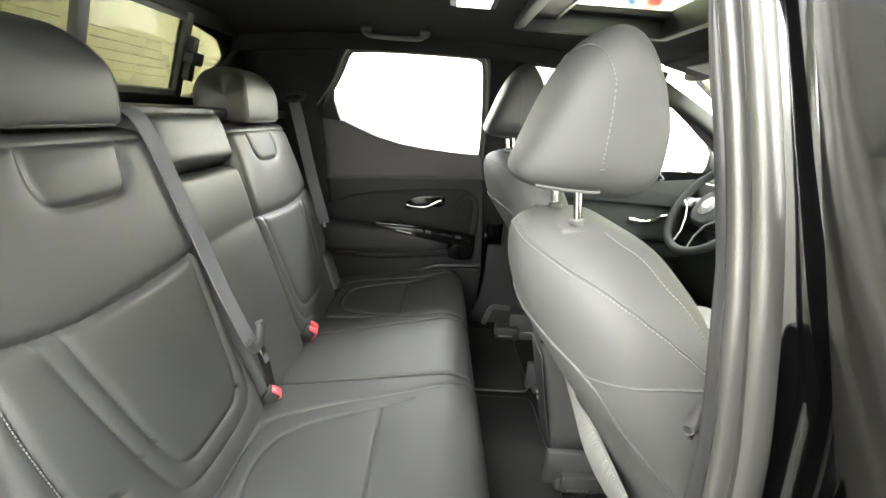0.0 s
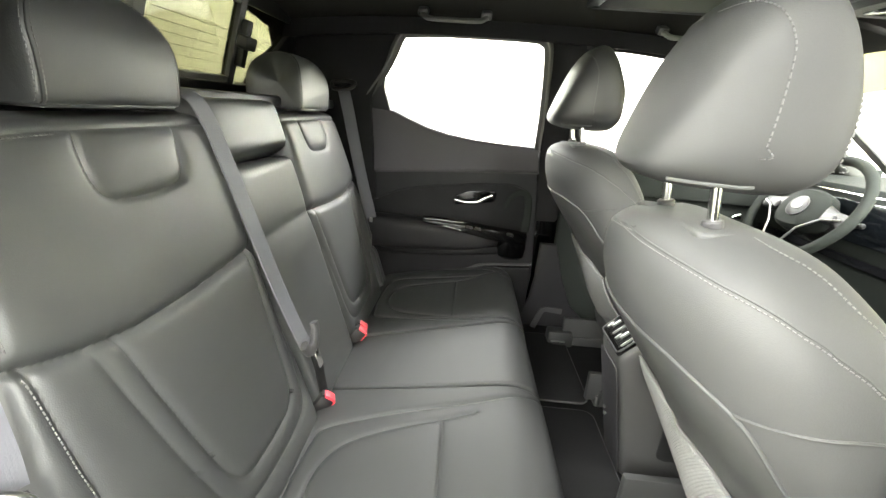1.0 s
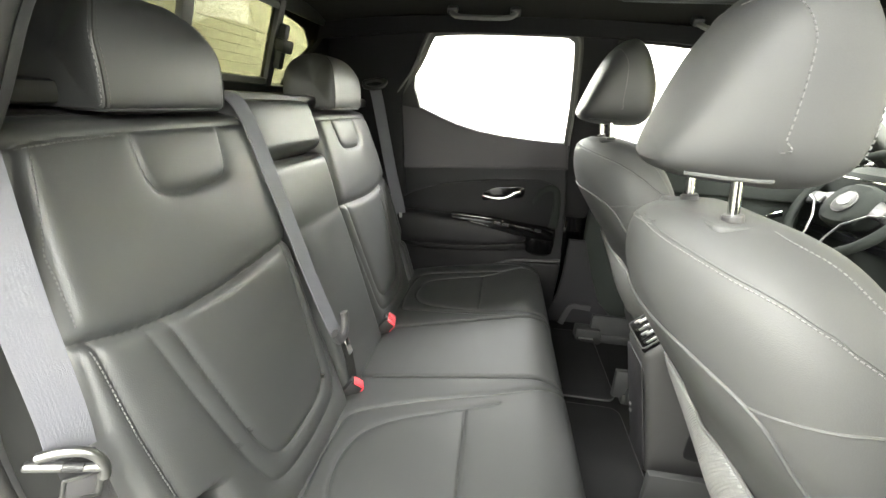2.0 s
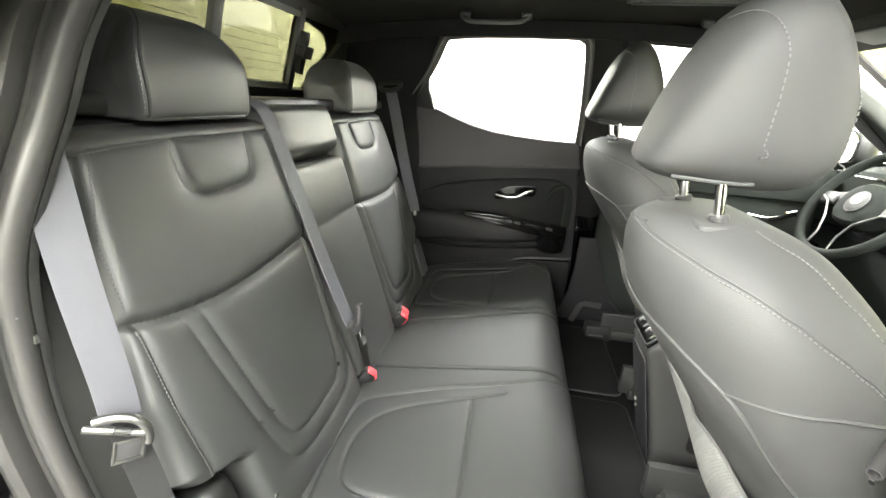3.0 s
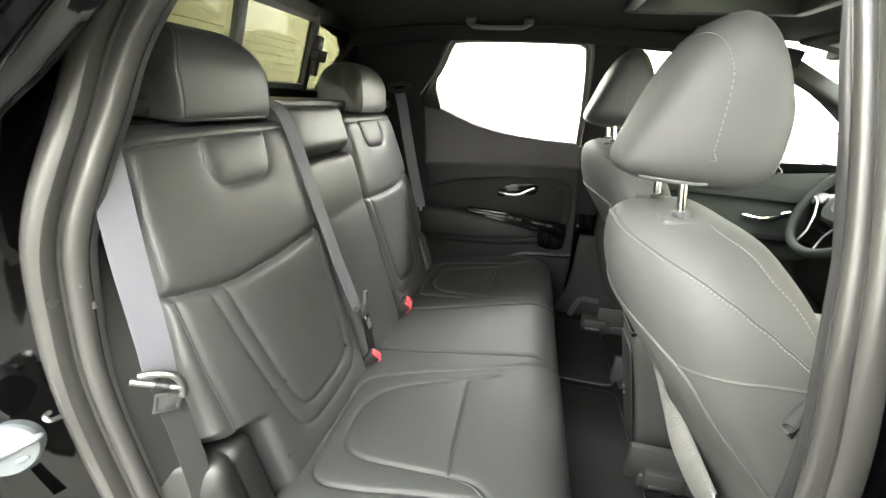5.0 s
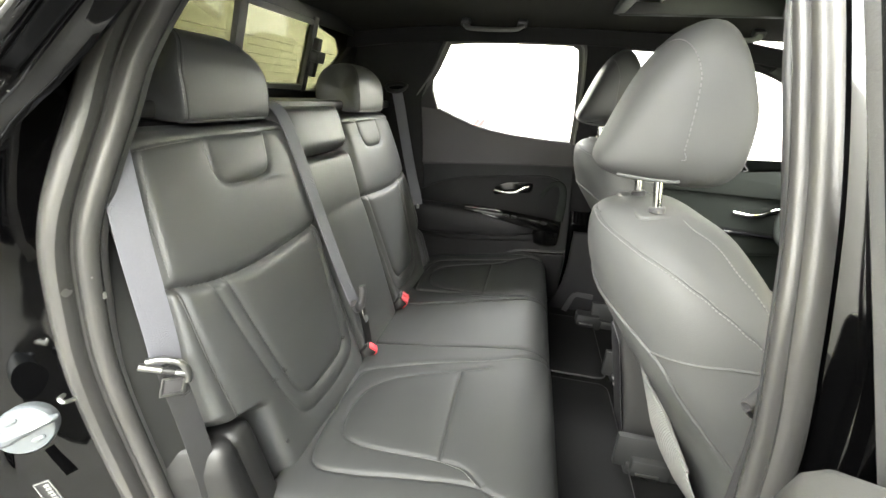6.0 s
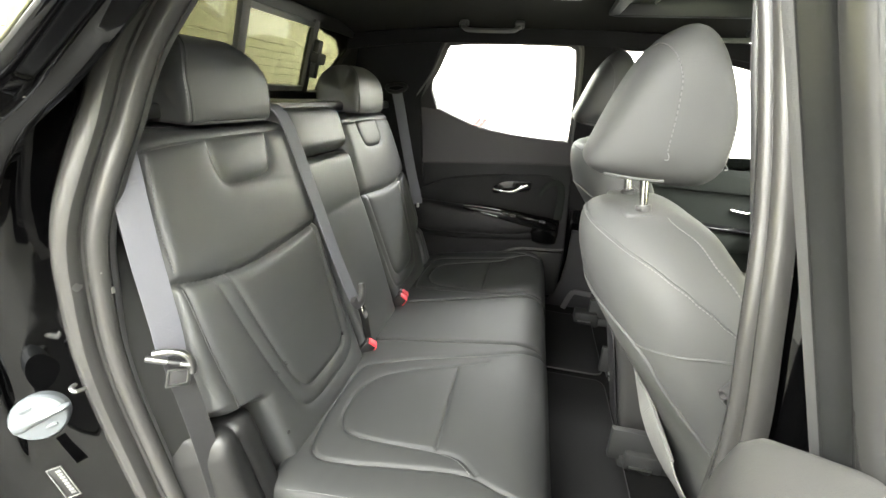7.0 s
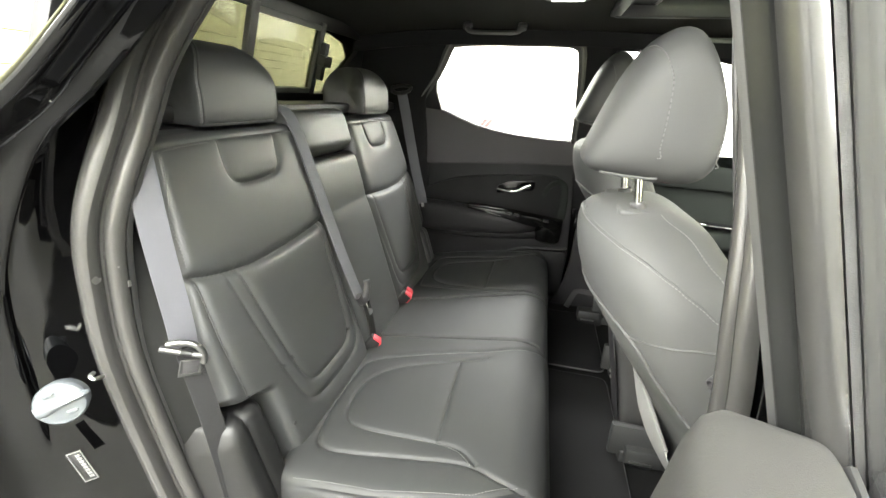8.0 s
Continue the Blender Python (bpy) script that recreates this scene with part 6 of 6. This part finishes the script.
# dashboard
dash = thing("dashboard", "dark dashboard with a long thin bright trim line", "dashboard", at=(1.85, 0.0, 0.7))
rings = []
for y in np.linspace(-0.74, 0.78, 16):
    k = 1 - 0.06 * abs(y) ** 2
    rings.append([(x * 1.0, y, z * k + (1 - k)) for x, z in ((1.62, 0.78), (1.60, 0.95), (1.59, 1.10), (1.592, 1.195), (1.62, 1.235), (1.75, 1.250), (1.95, 1.255), (2.20, 1.09), (2.25, 0.60), (1.80, 0.60))])
part("body", loft(rings), PLASTIC_MATT, dash)
part("trim_line", tube([(1.588, -0.70, 1.212), (1.585, 0.0, 1.216), (1.588, 0.74, 1.212)], 0.004, 8), CHROME, dash, "thin chrome trim line")
part("vent_band", sweep([(-0.012, -0.006), (0.012, -0.006), (0.012, 0.006), (-0.012, 0.006)], [(1.584, -0.70, 1.020), (1.580, 0.0, 1.022), (1.584, 0.74, 1.020)], (1, 0, 0)), PIANO, dash, "gloss black vent band")
part("instrument_screen", box((1.583, 0.32, 1.135), (0.012, 0.50, 0.125), 0.006, (0, -4, 0)), SCREEN, dash, "dim instrument display")
part("display_ring", tube([Vector((1.574, 0.165 + 0.038 * math.cos(a), 1.160 + 0.038 * math.sin(a))) for a in np.linspace(0, 2 * math.pi, 33)], 0.0022, 6, (1, 0, 0)), LIT_BLUE, dash, "lit pale blue ring")
part("centre_screen", box((1.575, -0.02, 0.96), (0.014, 0.28, 0.16), 0.006, (0, -8, 0)), SCREEN, dash, "dim central touch screen")
part("control_panel", box((1.56, -0.02, 0.84), (0.05, 0.28, 0.10), 0.01, (0, -30, 0)), PIANO, dash, "gloss black control panel")
for k in range(6):
    part("control_button", box((1.538, -0.11 + 0.036 * k, 0.845), (0.006, 0.026, 0.016), 0.002, (0, -30, 0)), GREY_TRIM, dash)

# steering wheel
sw_m = Matrix.Translation((1.515, 0.45, 1.137)) @ pose(0, 0, 0, 0, -60, 0)
wheel = thing("steering_wheel", "black leather steering wheel with bright lower spokes", "steering wheel", at=(1.50, 0.45, 1.137))
R = 0.186
part("rim", moved(tube([Vector((R * math.cos(a), R * math.sin(a), 0.02)) for a in np.linspace(0, 2 * math.pi, 49)], 0.0155, 12, (0, 0, 1)), sw_m), PLASTIC_MATT, wheel)
hub = part("hub", moved(loft([[(a * k, b * k, z) for a, b in squircle(0.075, 0.088, 32, 2.6)] for z, k in ((-0.05, 0.7), (-0.01, 1.0), (0.02, 0.98), (0.032, 0.85), (0.036, 0.5))]), sw_m), PLASTIC_MATT, wheel)
part("badge_disc", moved(loft([[(0.036 * k * math.cos(2 * math.pi * j / 28), 0.036 * k * math.sin(2 * math.pi * j / 28), z) for j in range(28)] for z, k in ((0.030, 1.0), (0.040, 0.98), (0.042, 0.9))]), sw_m), PLASTIC_DARK, hub, "round dark badge disc")
part("badge_ring", moved(tube([Vector((0.036 * math.cos(a), 0.036 * math.sin(a), 0.040)) for a in np.linspace(0, 2 * math.pi, 33)], 0.0014, 6, (0, 0, 1)), sw_m), GREY_TRIM, hub)
part("badge_shape", moved(loft([[(0.015 * k * math.cos(2 * math.pi * j / 20), 0.024 * k * math.sin(2 * math.pi * j / 20), z) for j in range(20)] for z, k in ((0.040, 1.0), (0.0445, 0.9))]), sw_m), GREY_TRIM, hub, "plain oval metal badge")
for s in (1, -1):
    part("spoke", moved(loft([[(x + a, y * s, 0.012 + b) for a, b in squircle(w, 0.010, 14, 3)] for x, y, w in ((0.01, 0.07, 0.030), (0.0, 0.12, 0.022), (-0.005, 0.172, 0.024))]), sw_m), PLASTIC_DARK, wheel)
    part("spoke_trim", moved(tube([Vector((-0.005, 0.160 * s, 0.026)), Vector((-0.022, 0.11 * s, 0.034)), Vector((-0.070, 0.062 * s, 0.036)), Vector((-0.120, 0.042 * s, 0.028)), Vector((-0.162, 0.045 * s, 0.022))], 0.0034, 8, (0, 0, 1)), sw_m), TONGUE_STEEL, wheel, "bright metal spoke trim")
    part("button_pad", moved(box((-0.008, 0.118 * s, 0.026), (0.028, 0.040, 0.012), 0.005), sw_m), GREY_TRIM, wheel)
part("column", rod((1.52, 0.45, 1.12), (1.70, 0.45, 1.03), 0.05, 20, 0.006), PLASTIC_DARK, wheel)
for s in (1, -1):
    part("stalk", rod((1.56, 0.45 + 0.03 * s, 1.12), (1.55, 0.45 + 0.17 * s, 1.135), 0.009, 10, 0.003), PLASTIC_DARK, wheel)

# front console between the seats
fc = thing("centre_console", "black centre console with armrest box", "console", at=(1.2, 0.015, 0.55))
part("body", box((1.28, 0.015, 0.70), (0.70, 0.20, 0.32), 0.03), PLASTIC_DARK, fc)
part("armrest_lid", box((1.05, 0.015, 0.895), (0.30, 0.17, 0.05), 0.02), LEATHER, fc)
part("gloss_top", box((1.42, 0.015, 0.862), (0.36, 0.18, 0.012), 0.005), PIANO, fc)
part("selector", join(rod((1.40, 0.015, 0.86), (1.39, 0.015, 0.91), 0.012), box((1.388, 0.015, 0.925), (0.06, 0.045, 0.03), 0.012)), GREY_TRIM, fc, "gear selector")
part("cup_ring", tube([Vector((1.50 + 0.04 * math.cos(a), 0.015 + 0.04 * math.sin(a), 0.870)) for a in np.linspace(0, 2 * math.pi, 25)], 0.004, 6, (0, 0, 1)), CHROME, fc)
# toe board and cowl close the cabin
tagged(solid("wall_firewall", box((2.2, 0.02, 0.80), (0.05, 1.55, 0.70), 0.01), PLASTIC_DARK), "dark toe board below the dashboard", "trim", kind="structure")
# bonnet seen through the windscreen
tagged(solid("bonnet", loft([[(x, y, 1.06 - 0.10 * (x - 2.2) ** 2 - 0.06 * y * y) for y in np.linspace(-0.85, 0.87, 10)] + [(x, y, 0.75) for y in (0.87, -0.85)] for x in np.linspace(2.24, 3.3, 8)]), PAINT), "glossy black bonnet of the car", "bonnet", kind="structure")
# bed floor behind the cab
tagged(solid("truck_bed", box((-1.25, 0.0, 0.75), (1.5, 1.75, 0.5), 0.04), PAINT), "black truck bed behind the cab", "truck bed", kind="structure")
